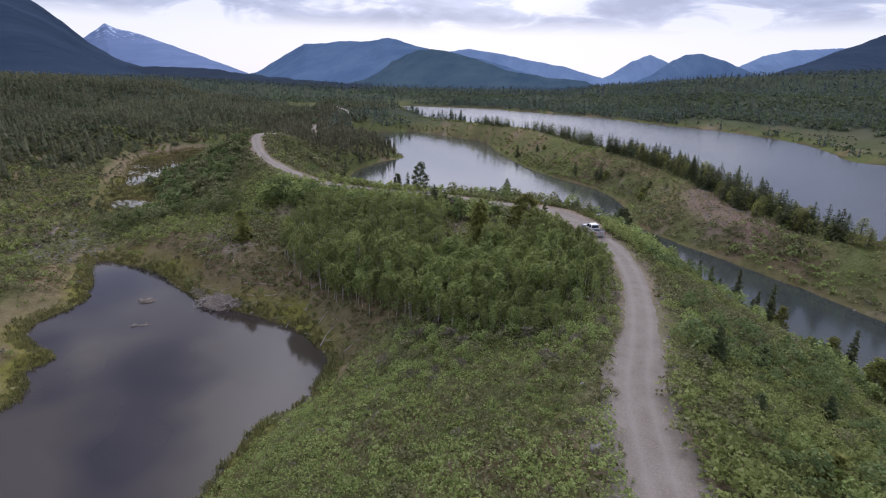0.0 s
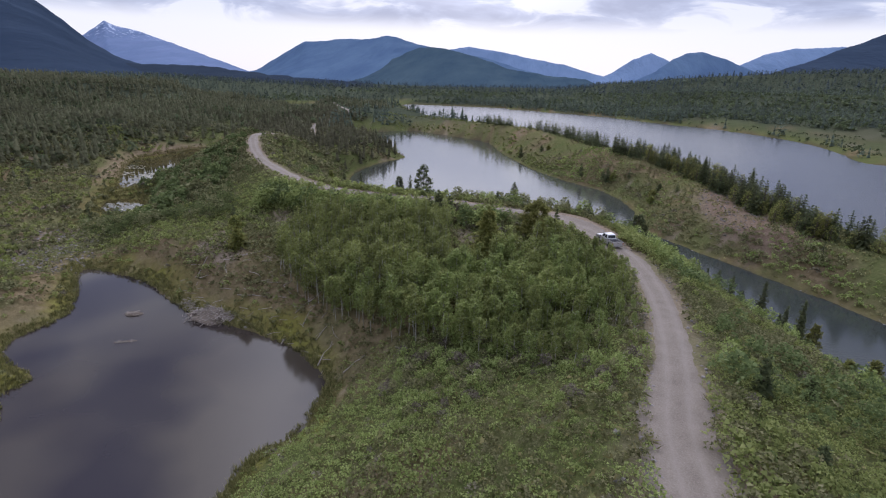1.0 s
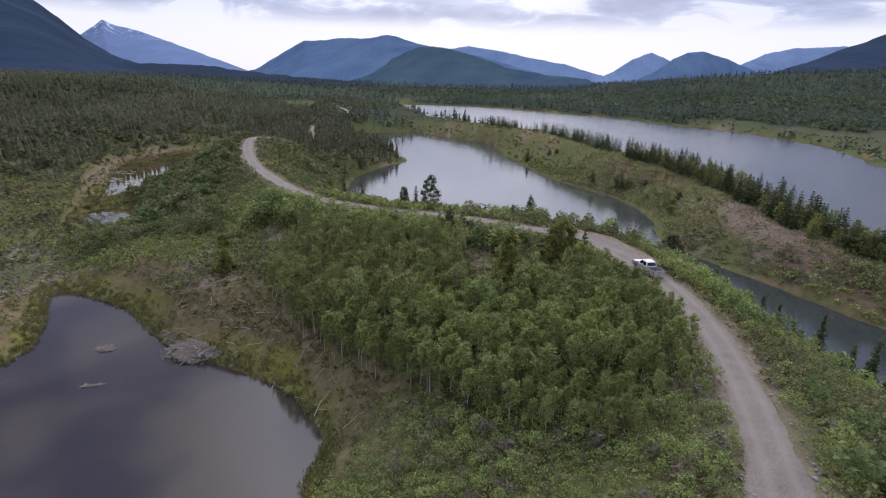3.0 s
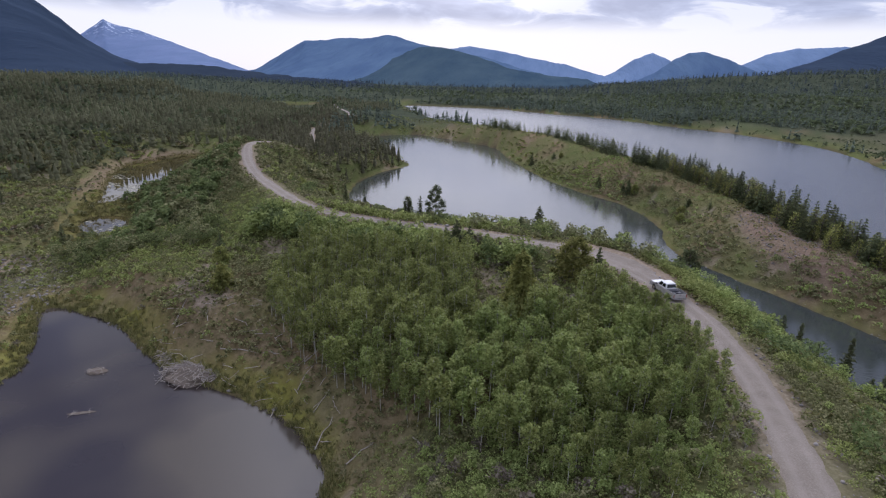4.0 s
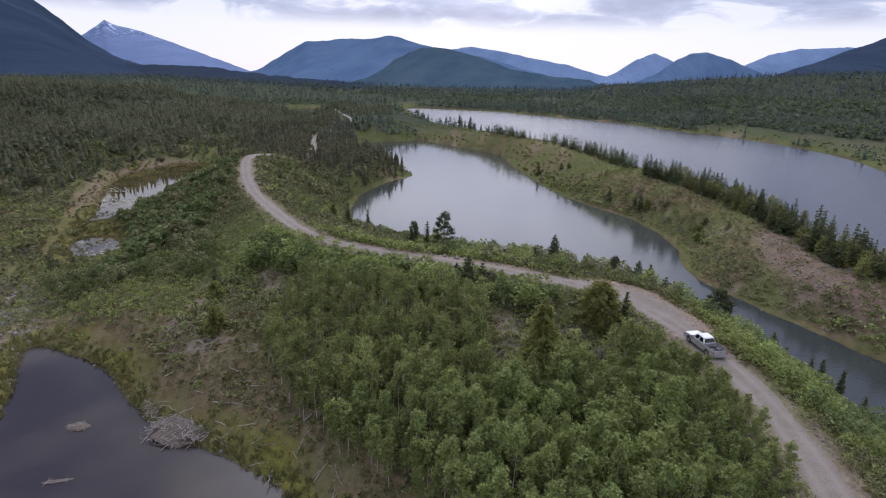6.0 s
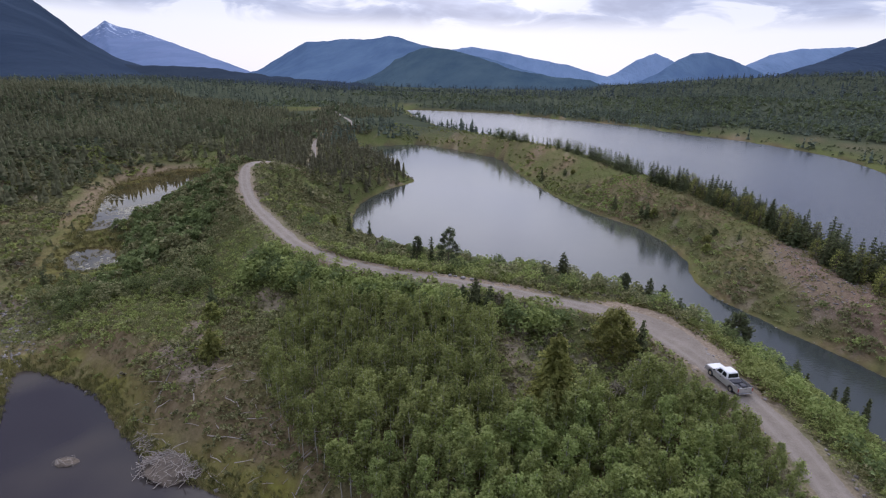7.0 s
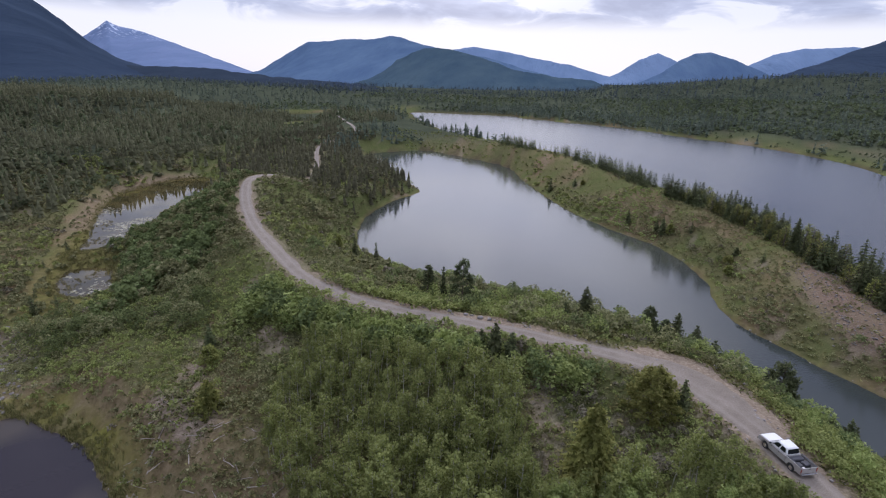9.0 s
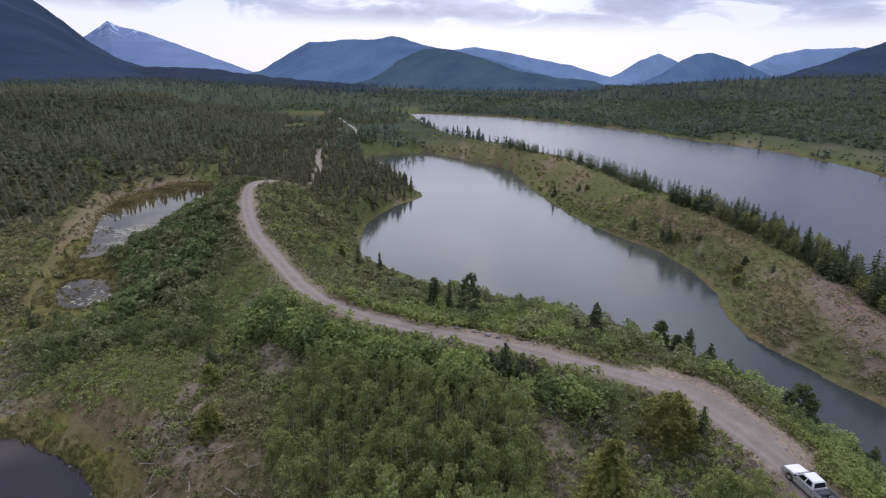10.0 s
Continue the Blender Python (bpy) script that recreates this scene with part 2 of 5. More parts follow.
M_GROUND, M_ROAD = ground_material(), road_material()
M_POND = water_material("pond_water", (0.019, 0.014, 0.016), (0.047, 0.038, 0.029), 0.045, 0.10)
M_LAKE = water_material("lake_water", (0.030, 0.036, 0.034), (0.046, 0.050, 0.040), 0.012, 0.30, 0.10)
M_FAR_LAKE = water_material("far_lake_water", (0.016, 0.021, 0.030), (0.022, 0.027, 0.036), 0.012, 0.55, 0.22)
M_SLOUGH = water_material("slough_water", (0.036, 0.030, 0.012), (0.072, 0.056, 0.022), 0.08, 0.03, 0.03)


# ---- mesh helpers ----
def mesh_object(name, V, F, materials, parent=None, smooth=False, attrs=None, mat_index=None):
    """One mesh object from arrays: V (n, 3), F (m, k) with k corners a face."""
    V, F = np.asarray(V, np.float32), np.asarray(F, np.int32)
    me = bpy.data.meshes.new(name)
    me.vertices.add(len(V)); me.vertices.foreach_set("co", V.ravel())
    k = F.shape[1]
    me.loops.add(F.size); me.loops.foreach_set("vertex_index", F.ravel())
    me.polygons.add(len(F))
    me.polygons.foreach_set("loop_start", np.arange(0, F.size, k, dtype=np.int32))
    me.polygons.foreach_set("loop_total", np.full(len(F), k, np.int32))
    for m in materials if isinstance(materials, (list, tuple)) else [materials]:
        me.materials.append(m)
    if mat_index is not None:
        me.polygons.foreach_set("material_index", np.asarray(mat_index, np.int32))
    if smooth:
        me.polygons.foreach_set("use_smooth", np.ones(len(F), bool))
    for key, val in (attrs or {}).items():
        a = me.attributes.new(key, "FLOAT", "POINT")
        a.data.foreach_set("value", np.asarray(val, np.float32))
    me.update(calc_edges=True)
    me.validate()
    ob = new(name, me)
    ob.parent = parent
    return ob


def part(name, bm, material, parent, label=""):
    me = bpy.data.meshes.new(name)
    bm.to_mesh(me)
    bm.free()
    me.materials.append(material)
    ob = new(name, me)
    ob.parent = parent
    if label:
        ob["label"] = label
    return ob


def smooth01(t):
    t = np.clip(t, 0, 1)
    return t * t * (3 - 2 * t)


_lat = np.random.RandomState(7).rand(256, 256)


def vnoise(x, y):
    xi, yi = np.floor(x).astype(int), np.floor(y).astype(int)
    fx, fy = smooth01(x - xi), smooth01(y - yi)
    g = lambda i, j: _lat[(xi + i) % 256, (yi + j) % 256]
    return (g(0, 0) * (1 - fx) + g(1, 0) * fx) * (1 - fy) + (g(0, 1) * (1 - fx) + g(1, 1) * fx) * fy


def fbm(x, y, size, octaves=4):
    """Smooth noise of about -0.5 to 0.5 with features of that size in metres."""
    s, a, f = 0, 0.5, 1.0 / size
    for o in range(octaves):
        s = s + a * (vnoise(x * f + 31.7 * o, y * f + 17.3 * o) - 0.5)
        a, f = a * 0.5, f * 2.03
    return s


def along(line, x, y):
    """Distance to a polyline of (x, y, value) and the value at its nearest point."""
    best, val = np.full(x.shape, 1e9), np.zeros(x.shape)
    for (ax, ay, az), (bx, by, bz) in zip(line, line[1:]):
        dx, dy = bx - ax, by - ay
        t = np.clip(((x - ax) * dx + (y - ay) * dy) / (dx * dx + dy * dy + 1e-9), 0, 1)
        d = np.hypot(x - ax - t * dx, y - ay - t * dy)
        near = d < best
        best, val = np.where(near, d, best), np.where(near, az + t * (bz - az), val)
    return best, val


def rounded(line, steps=4, closed=False):
    """Catmull-Rom through the points of a line."""
    P = np.array(line, float)
    n, out = len(P), []
    for i in range(n if closed else n - 1):
        p0 = P[(i - 1) % n] if closed else P[max(i - 1, 0)]
        p1, p2 = P[i], P[(i + 1) % n]
        p3 = P[(i + 2) % n] if closed else P[min(i + 2, n - 1)]
        for k in range(steps):
            t = k / steps
            out.append(0.5 * (2 * p1 + (p2 - p0) * t + (2 * p0 - 5 * p1 + 4 * p2 - p3) * t * t + (3 * p1 - p0 - 3 * p2 + p3) * t ** 3))
    if not closed:
        out.append(P[-1])
    return np.array(out)


def inside(poly, x, y):
    c = np.zeros(x.shape, bool)
    for (ax, ay), (bx, by) in zip(poly, np.roll(poly, -1, axis=0)):
        c ^= ((ay > y) != (by > y)) & (x < (bx - ax) * (y - ay) / (by - ay + 1e-12) + ax)
    return c


# ---- plan: water level is z = 0 ----
POND = rounded([(-96, 103), (-85, 102), (-74, 98), (-65, 92), (-56, 87), (-48, 86), (-39, 83), (-32, 79), (-26, 73), (-25, 68), (-25, 61), (-28, 56), (-28, 44),
                (-29, 30), (-35, 12), (-50, 2), (-66, 10), (-72, 34), (-62, 50), (-63, 56), (-67, 59), (-67, 64), (-75, 67), (-80, 72), (-80, 83), (-91, 96)], 4, True)
LAKE = rounded([(-134, 417), (-105, 438), (-71, 413), (-41, 387), (-28, 342), (-17, 308), (-7, 282), (3, 261), (13, 246), (24, 232), (31.5, 212), (33.3, 198),
                (32, 184), (33.4, 172), (38, 163), (44, 153), (50, 145), (56, 136), (62, 126), (68, 115), (76, 105), (88, 92), (105, 70), (92, 46), (74, 44), (62, 60),
                (54, 76), (49, 88), (44, 98), (41, 108), (38, 118), (34, 127), (31, 134), (26, 141), (21, 149), (15, 157), (8, 162.5), (-1, 166), (-15, 173), (-29, 179), (-45, 182),
                (-60, 191), (-71, 200), (-77, 214), (-83, 239), (-81, 269), (-74, 291), (-84, 310), (-104, 340), (-126, 375), (-140, 402)], 3, True)
FAR_LAKE = rounded([(-260, 880), (-207, 862), (-151, 860), (-82, 850), (-50, 815), (4, 770), (64, 721), (112, 646), (158, 588), (180, 542), (198, 487), (196, 425),
                    (186, 370), (204, 356), (260, 330), (330, 260), (350, 150), (270, 50), (190, 50), (140, 90), (112, 134), (95, 175), (84, 220), (70, 262),
                    (50, 312), (27, 372), (-8, 436), (-58, 500), (-108, 562), (-150, 650), (-192, 745), (-220, 825)], 3, True)
SLOUGH = rounded([(-197, 290), (-202, 278), (-201, 248), (-190, 225), (-172, 200), (-160, 186), (-154, 176), (-148, 177), (-146, 188), (-151, 205), (-156, 222),
                  (-161, 240), (-171, 262), (-184, 286)], 4, True)
PUDDLE = rounded([(-141, 160), (-133, 164), (-126, 158), (-119, 150), (-122, 145), (-130, 146), (-137, 152)], 4, True)
POOL_A = rounded([(-352, 700), (-338, 735), (-318, 728), (-322, 695)], 4, True)
POOL_B = rounded([(-268, 535), (-268, 560), (-258, 562), (-250, 530), (-240, 500), (-248, 498)], 4, True)
WATERS = [POND, LAKE, FAR_LAKE, SLOUGH, PUDDLE, POOL_A, POOL_B]

# road: x, y, z of the middle line
ROAD = rounded([(13.5, -20, 19.5), (13.4, 10, 18.8), (13.8, 33, 18.0), (13.8, 40, 17.8), (14.2, 47, 17.5), (16.0, 57, 17.2), (17.2, 66, 17.0), (17.8, 76, 16.8),
                (17.4, 86, 16.6), (15.6, 95, 16.5), (12.6, 103, 16.5), (8.6, 110, 16.4), (3.4, 115.5, 16.4), (-5, 118.5, 16.4), (-16, 121.3, 16.4),
                (-27, 123, 16.4), (-37, 124.5, 16.4), (-48, 128, 16.4), (-58.5, 135, 16.3), (-70.5, 148, 15.8), (-84.6, 163.5, 15.6), (-96, 178, 16.4),
                (-104, 190, 17.2), (-113, 206, 18.0), (-116, 218, 18.0), (-112, 227, 17.0), (-110, 240, 12.5), (-118, 265, 8.5), (-130, 298, 9.4), (-145, 330, 8.0),
                (-160, 370, 9.0), (-158, 420, 12.0), (-168, 450, 14.0), (-190, 490, 14.0), (-222, 550, 14.0), (-260, 640, 12.0)], 4)
# gravel widening on the outer side of the bend
PULLOUT = [(3.5, 118.2, 0), (8.3, 115.6, 0), (10.8, 111, 0), (13.4, 105, 0)]
RIDGE = [(-150, 560, 7), (-108, 480, 8), (-52, 424, 9.5), (-14, 369, 12.4), (10, 318, 12.6), (26, 275, 11.9), (40, 246, 11.4), (50, 226, 10.8), (56, 200, 10.4), (58, 180, 9.4),
         (62, 160, 8.6), (68, 146, 8.4), (80, 130, 8.6), (100, 112, 9), (125, 88, 9)]
# broad forms: middle line with heights, half width
FORMS = [
    (ROAD, 2.6), (RIDGE, 3.0), ([(5, 117.5, 16.4), (8.3, 115.6, 16.4), (10.8, 111, 16.4), (12.8, 106, 16.4)], 2.2),
    ([(-72, 112, 7.5), (-60, 106, 9.0)], 4.0),
    ([(9, 97, 14.2), (-3, 100, 13.2), (-12, 105, 13.8), (-18, 108, 13.4), (-32, 111, 12.4), (-46, 116, 11.6)], 1.0),
    ([(2, 78, 12.0), (-14, 86, 9.0), (-30, 96, 8.0)], 1.0),
    ([(-110, 105, 1.2), (-150, 138, 1.5), (-188, 190, 1.8)], 12.0),
    ([(-90, 60, 2.0), (-120, 40, 3.0), (-140, 90, 2.5)], 8.0),
    ([(-240, 130, 12), (-238, 210, 13), (-248, 280, 15)], 3.0),
    ([(-420, 120, 28), (-450, 300, 31), (-470, 430, 32), (-400, 470, 29)], 40.0),
    ([(-400, 560, 15), (-380, 700, 8)], 30.0),
    ([(-95, 240, 9), (-98, 275, 8), (-108, 310, 7)], 6.0),
    ([(-170, 400, 12), (-200, 470, 13)], 12.0),
    ([(-300, 560, 5), (-330, 900, 6), (-150, 1000, 6), (100, 900, 8)], 40.0),
    ([(225, 370, 2.0), (250, 440, 2.5), (240, 520, 3.0)], 18.0),
    ([(330, 420, 8), (300, 600, 10), (200, 760, 9)], 30.0),
    ([(600, 450, 28), (560, 760, 30), (330, 980, 26)], 60.0),
    ([(1100, 900, 62), (760, 1500, 80), (470, 1600, 66), (230, 1500, 40)], 80.0),
    ([(-700, 700, 26), (-900, 1100, 26), (-500, 1500, 6), (-100, 1500, 6)], 80.0),
    ([(-1400, 200, 60), (-1600, 1000, 90)], 100.0),
    ([(-900, 2300, 8), (0, 2400, 12), (900, 2400, 80)], 200.0),
    ([(1600, 0, 80), (1800, 1200, 110)], 200.0),
    ([(0, -300, 20), (600, -400, 30), (-600, -400, 30)], 60.0),
]


def water_distance(x, y):
    """Metres from the nearest shore; negative on the water."""
    d, wet = np.full(x.shape, 1e9), np.zeros(x.shape, bool)
    for p in WATERS:
        ring = [(a, b, 0) for a, b in np.vstack([p, p[:1]])]
        d = np.minimum(d, along(ring, x, y)[0])
        wet |= inside(p, x, y)
    return np.where(wet, -d, d)


def pond_distance(x, y):
    return along([(a, c, 0) for a, c in np.vstack([POND, POND[:1]])], x, y)[0]


def height(x, y, detail=True):
    x, y = np.atleast_1d(np.asarray(x, float)), np.atleast_1d(np.asarray(y, float))
    dw = water_distance(x, y)
    dw = dw + 2.6 * fbm(x, y, 7, 4)
    dl = np.maximum(dw, 0.02)
    num, den = 0.0, 1.0 / dl ** 1.5
    for line, half in FORMS:
        d, z = along(line, x, y)
        w = 1.0 / np.maximum(d - half, 0.12) ** 1.5
        num, den = num + w * z, den + w
    h = num / den
    rd = np.minimum(along(ROAD, x, y)[0], along(PULLOUT, x, y)[0] - 0.2)
    if detail:
        off = smooth01((rd - 3.0) / 6) * smooth01(dw / 10)
        h = h + off * (2.2 * fbm(x, y, 22, 4) + 0.7 * fbm(x, y, 4, 3)) + smooth01((np.hypot(x, y) - 500) / 600) * 14 * fbm(x, y, 260, 5)
    h = np.where(dw < 0, np.maximum(dw * 0.22, -2.0), h)
    h = np.where(dw > 0, np.maximum(h, np.minimum(dw * 0.06, 0.4)), h)
    return h


def spread_axis(lo, hi, step, far_lo, far_hi, grow=1.09):
    a = list(np.arange(lo, hi + step, step))
    s, v = step, a[-1]
    while v < far_hi:
        s *= grow; v += s; a.append(v)
    s, v = step, a[0]
    while v > far_lo:
        s *= grow; v -= s; a.insert(0, v)
    return np.array(a)


gx = spread_axis(-165, 100, 1.42, -4600, 4600)
gy = spread_axis(15, 260, 1.42, -2500, 4700)
GX, GY = np.meshgrid(gx, gy)
X, Y = GX.ravel(), GY.ravel()
Z = height(X, Y)
DW = water_distance(X, Y)
RD = along(ROAD, X, Y)[0]
RG = along(RIDGE, X, Y)[0]
blotch = fbm(X, Y, 9, 4)
west = smooth01((-98 - X - 0.55 * (Y - 105)) / 14) * smooth01((330 - Y) / 60) * smooth01((X + 260) / 40)
far = np.maximum(smooth01((np.hypot(X, Y - 40) - 330) / 160), smooth01((-205 - X) / 40))
meadow = smooth01((44 + 60 * fbm(X, Y, 60, 4) - along([(215, 365, 0), (245, 440, 0), (235, 530, 0), (170, 620, 0)], X, Y)[0]) / 30)
lake_bank = smooth01((26 - along([(-60, 165, 0), (-58, 178, 0)], X, Y)[0]) / 20)
litter = smooth01((22 - DW) / 9) * smooth01((X + 64) / 4) * smooth01((-12 - X) / 6) * smooth01((Y - 62) / 5) * smooth01((112 - Y) / 6)
west_shore = smooth01((11 - DW) / 5) * (X < -58) * (Y < 112)
bank = smooth01((5.2 - along([(-199, 292, 0), (-206, 278, 0), (-205, 248, 0), (-194, 225, 0), (-176, 200, 0), (-162, 184, 0), (-150, 170, 0), (-140, 156, 0), (-128, 142, 0)], X, Y)[0]) / 4)
DRY = np.clip(litter * (0.85 + 1.3 * blotch) + west_shore * (0.9 + blotch) + 0.75 * bank + west * (0.5 + 1.9 * blotch) + smooth01((30 - RG) / 12) * (0.42 + 2.2 * blotch) + lake_bank * (0.05 + 2 * blotch) + 0.9 * smooth01((blotch - 0.08) / 0.1), 0, 1)
scree = 0.85 * smooth01((9 - along([(56, 186, 0), (54, 174, 0), (56, 160, 0), (62, 148, 0)], X, Y)[0]) / 6)
stones = smooth01((11 - along([(-104, 102, 0), (-113, 108, 0), (-116, 118, 0)], X, Y)[0]) / 5) + smooth01((5 - along([(-64, 104, 0), (-58, 101, 0)], X, Y)[0]) / 3)
SCARS = [[(-68.8, 119.5, 0), (-66.5, 113, 0), (-62.8, 106.3, 0)], [(-59.5, 103, 0), (-57.3, 98.5, 0)], [(-58.5, 120.5, 0), (-54.7, 116.6, 0)], [(-12.6, 108, 0), (-11.4, 104, 0), (-9.8, 98.6, 0)],
         [(-13, 124.2, 0), (-20, 126.2, 0), (-29, 128.2, 0), (-36, 129.5, 0)], [(3, 121, 0), (13, 117.5, 0), (18.5, 108, 0)]]


def scarred(x, y):
    return sum(smooth01((3.4 - along(line, x, y)[0]) / 1.8) for line in SCARS)


shoulder = smooth01((5.2 - RD) / 2.2)
pullout = smooth01((5.2 - along(PULLOUT, X, Y)[0]) / 2.0)
BARE = np.clip(scarred(X, Y) * (0.75 + 1.6 * blotch) + 0.35 * bank * (0.8 + 1.5 * blotch) + pullout * (0.9 + blotch) + scree * (0.75 + 1.5 * blotch) + stones * (0.5 + 3 * blotch) + shoulder * (0.75 + 1.6 * blotch) + 0.6 * smooth01((fbm(X, Y, 5, 3) - 0.19) / 0.06), 0, 1)
marsh = smooth01((13 - along([(-158, 190, 0), (-146, 172, 0), (-130, 150, 0), (-118, 136, 0)], X, Y)[0]) / 7)
SEDGE = np.clip(smooth01((360 - np.hypot(X, Y)) / 60) * smooth01((1.5 - DW) / 1.4) * (DW > -1.5) * (0.6 + 1.5 * blotch) + marsh, 0, 1)
pond_d = pond_distance(X, Y)
MOSS = np.clip(smooth01((4.2 + 5 * blotch - pond_d) / 1.6) * (Y < 114) * (0.75 + 2.2 * fbm(X, Y, 12, 2)), 0, 1) * (DW > -0.5)
MUD = smooth01((0.3 - DW) / 0.8)
WOODS = far * (1 - 0.45 * meadow) * smooth01((DW - 8) / 14)
nx, ny = len(gx), len(gy)
idx = np.arange(nx * ny).reshape(ny, nx)
quads = np.stack([idx[:-1, :-1], idx[:-1, 1:], idx[1:, 1:], idx[1:, :-1]], -1).reshape(-1, 4)
ground = mesh_object("ground", np.column_stack([X, Y, Z]), quads, M_GROUND, smooth=True,
                     attrs={"dry": DRY, "bare": BARE, "sedge": SEDGE, "scree": np.clip(scree * (0.9 + 1.2 * blotch), 0, 1), "mud": MUD, "moss": MOSS, "woods": WOODS})
tagged(ground, "grassy valley floor with gravel patches, sedge shores and low ridges", "ground", kind="structure")


def water_body(name, poly, material, label, reach=2.5):
    nxt, prv = np.roll(poly, -1, 0), np.roll(poly, 1, 0)
    t = nxt - prv
    nrm = np.column_stack([t[:, 1], -t[:, 0]]) / (np.linalg.norm(t, axis=1)[:, None] + 1e-9)
    area = 0.5 * np.sum(poly[:, 0] * nxt[:, 1] - nxt[:, 0] * poly[:, 1])
    out = poly + nrm * reach * (1 if area > 0 else -1)
    bm = bmesh.new()
    f = bm.faces.new([bm.verts.new((a, b, 0.0)) for a, b in out])
    bmesh.ops.triangulate(bm, faces=[f])
    bmesh.ops.recalc_face_normals(bm, faces=bm.faces)
    if sum(g.normal.z for g in bm.faces) < 0:
        bmesh.ops.reverse_faces(bm, faces=bm.faces)
    ob = part(name, bm, material, None)
    return tagged(ob, label, "water", kind="structure")


water_body("water_pond", POND, M_POND, "still dark beaver pond with murky brown shallows")
water_body("water_lake", LAKE, M_LAKE, "calm grey-blue lake narrowing into a channel")
water_body("water_far_lake", FAR_LAKE, M_FAR_LAKE, "long pale lake mirroring the cloudy sky")
water_body("water_slough", SLOUGH, M_SLOUGH, "shallow brown slough with reeds along its banks")
water_body("water_pool", POOL_A, M_LAKE, "far marsh pool mirroring the sky")
water_body("water_pool", POOL_B, M_LAKE, "narrow far marsh pool mirroring the sky")
water_body("water_puddle", PUDDLE, M_SLOUGH, "small marsh pool with reeds")


def build_road():
    P = ROAD
    t = np.gradient(P, axis=0)
    seg = np.hypot(t[:, 0], t[:, 1])
    side = np.column_stack([t[:, 1], -t[:, 0]]) / seg[:, None]
    s = np.concatenate([[0], np.cumsum(np.hypot(*np.diff(P[:, :2], axis=0).T))])
    S = np.arange(0, s[-1], 0.5)
    C = np.column_stack([np.interp(S, s, P[:, k]) for k in range(3)])
    D = np.column_stack([np.interp(S, s, side[:, k]) for k in range(2)])
    D /= np.linalg.norm(D, axis=1)[:, None]
    U = np.linspace(-1, 1, 15)
    near = smooth01((60 - C[:, 1]) / 12)
    wl = 1.6 + 1.4 * near + 0.9 * fbm(S, S * 0 + 3, 5, 3) + 0.25 * np.random.RandomState(3).rand(len(S))
    wr = 1.6 + 1.2 * near + 0.9 * fbm(S, S * 0 + 90, 5, 3) + 0.25 * np.random.RandomState(4).rand(len(S))
    bend = np.exp(-((C[:, 0] - 8) ** 2 + (C[:, 1] - 111) ** 2) / 60)
    slim = smooth01((C[:, 1] - 225) / 12)
    wl, wr = wl - 0.5 * slim, wr - 0.5 * slim
    wr = wr + 2.8 * bend
    half = np.where(U[None] < 0, wl[:, None], wr[:, None])
    px, py = C[:, :1] + D[:, :1] * U * half, C[:, 1:2] + D[:, 1:] * U * half
    track = np.exp(-((np.abs(U * half) - 0.85) / 0.32) ** 2)
    pz = C[:, 2:3] + 0.10 - 0.05 * track - 0.13 * np.abs(U) ** 6 + 0.03 * fbm(px, py, 1.2, 2)
    n, k = px.shape
    ix = np.arange(n * k).reshape(n, k)
    F = np.stack([ix[:-1, :-1], ix[:-1, 1:], ix[1:, 1:], ix[1:, :-1]], -1).reshape(-1, 4)
    ob = mesh_object("road", np.column_stack([px.ravel(), py.ravel(), pz.ravel()]), F, M_ROAD, smooth=True, attrs={"rut": track.ravel()})
    tagged(ob, "pale gravel track winding along the crest of the ridge", "road", kind="structure")


build_road()


# ---- distant mountains: skyline as (azimuth, elevation) in degrees from the valley ----
def flank_noise(nt, scale, detail, rough):
    """Noise drawn out along the line of fall of the flanks."""
    f = noise_tex(nt, scale, detail, rough)
    mp = nt.nodes.new("ShaderNodeMapping")
    mp.inputs["Scale"].default_value = (1.0, 0.22, 0.6)
    v = f.node.inputs["Vector"]
    src = v.links[0].from_socket
    nt.links.new(src, mp.inputs[0]); nt.links.new(mp.outputs[0], v)
    return f


# low and high are slope tones with the haze of distance included
def hazed_far_material(name, low, high, snow=0.0):
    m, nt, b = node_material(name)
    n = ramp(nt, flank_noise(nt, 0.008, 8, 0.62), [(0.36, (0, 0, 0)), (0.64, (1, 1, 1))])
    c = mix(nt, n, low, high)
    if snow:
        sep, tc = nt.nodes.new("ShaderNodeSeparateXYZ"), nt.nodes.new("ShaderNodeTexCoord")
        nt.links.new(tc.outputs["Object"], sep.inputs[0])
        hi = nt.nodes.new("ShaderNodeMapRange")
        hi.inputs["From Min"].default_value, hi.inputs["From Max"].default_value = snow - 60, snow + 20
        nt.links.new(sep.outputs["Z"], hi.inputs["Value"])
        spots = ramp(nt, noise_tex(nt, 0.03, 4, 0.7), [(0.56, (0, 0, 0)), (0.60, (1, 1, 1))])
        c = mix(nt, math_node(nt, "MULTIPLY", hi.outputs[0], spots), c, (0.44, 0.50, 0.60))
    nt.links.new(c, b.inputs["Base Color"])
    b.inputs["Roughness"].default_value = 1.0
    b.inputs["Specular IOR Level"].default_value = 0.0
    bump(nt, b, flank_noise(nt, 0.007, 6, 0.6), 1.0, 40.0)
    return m


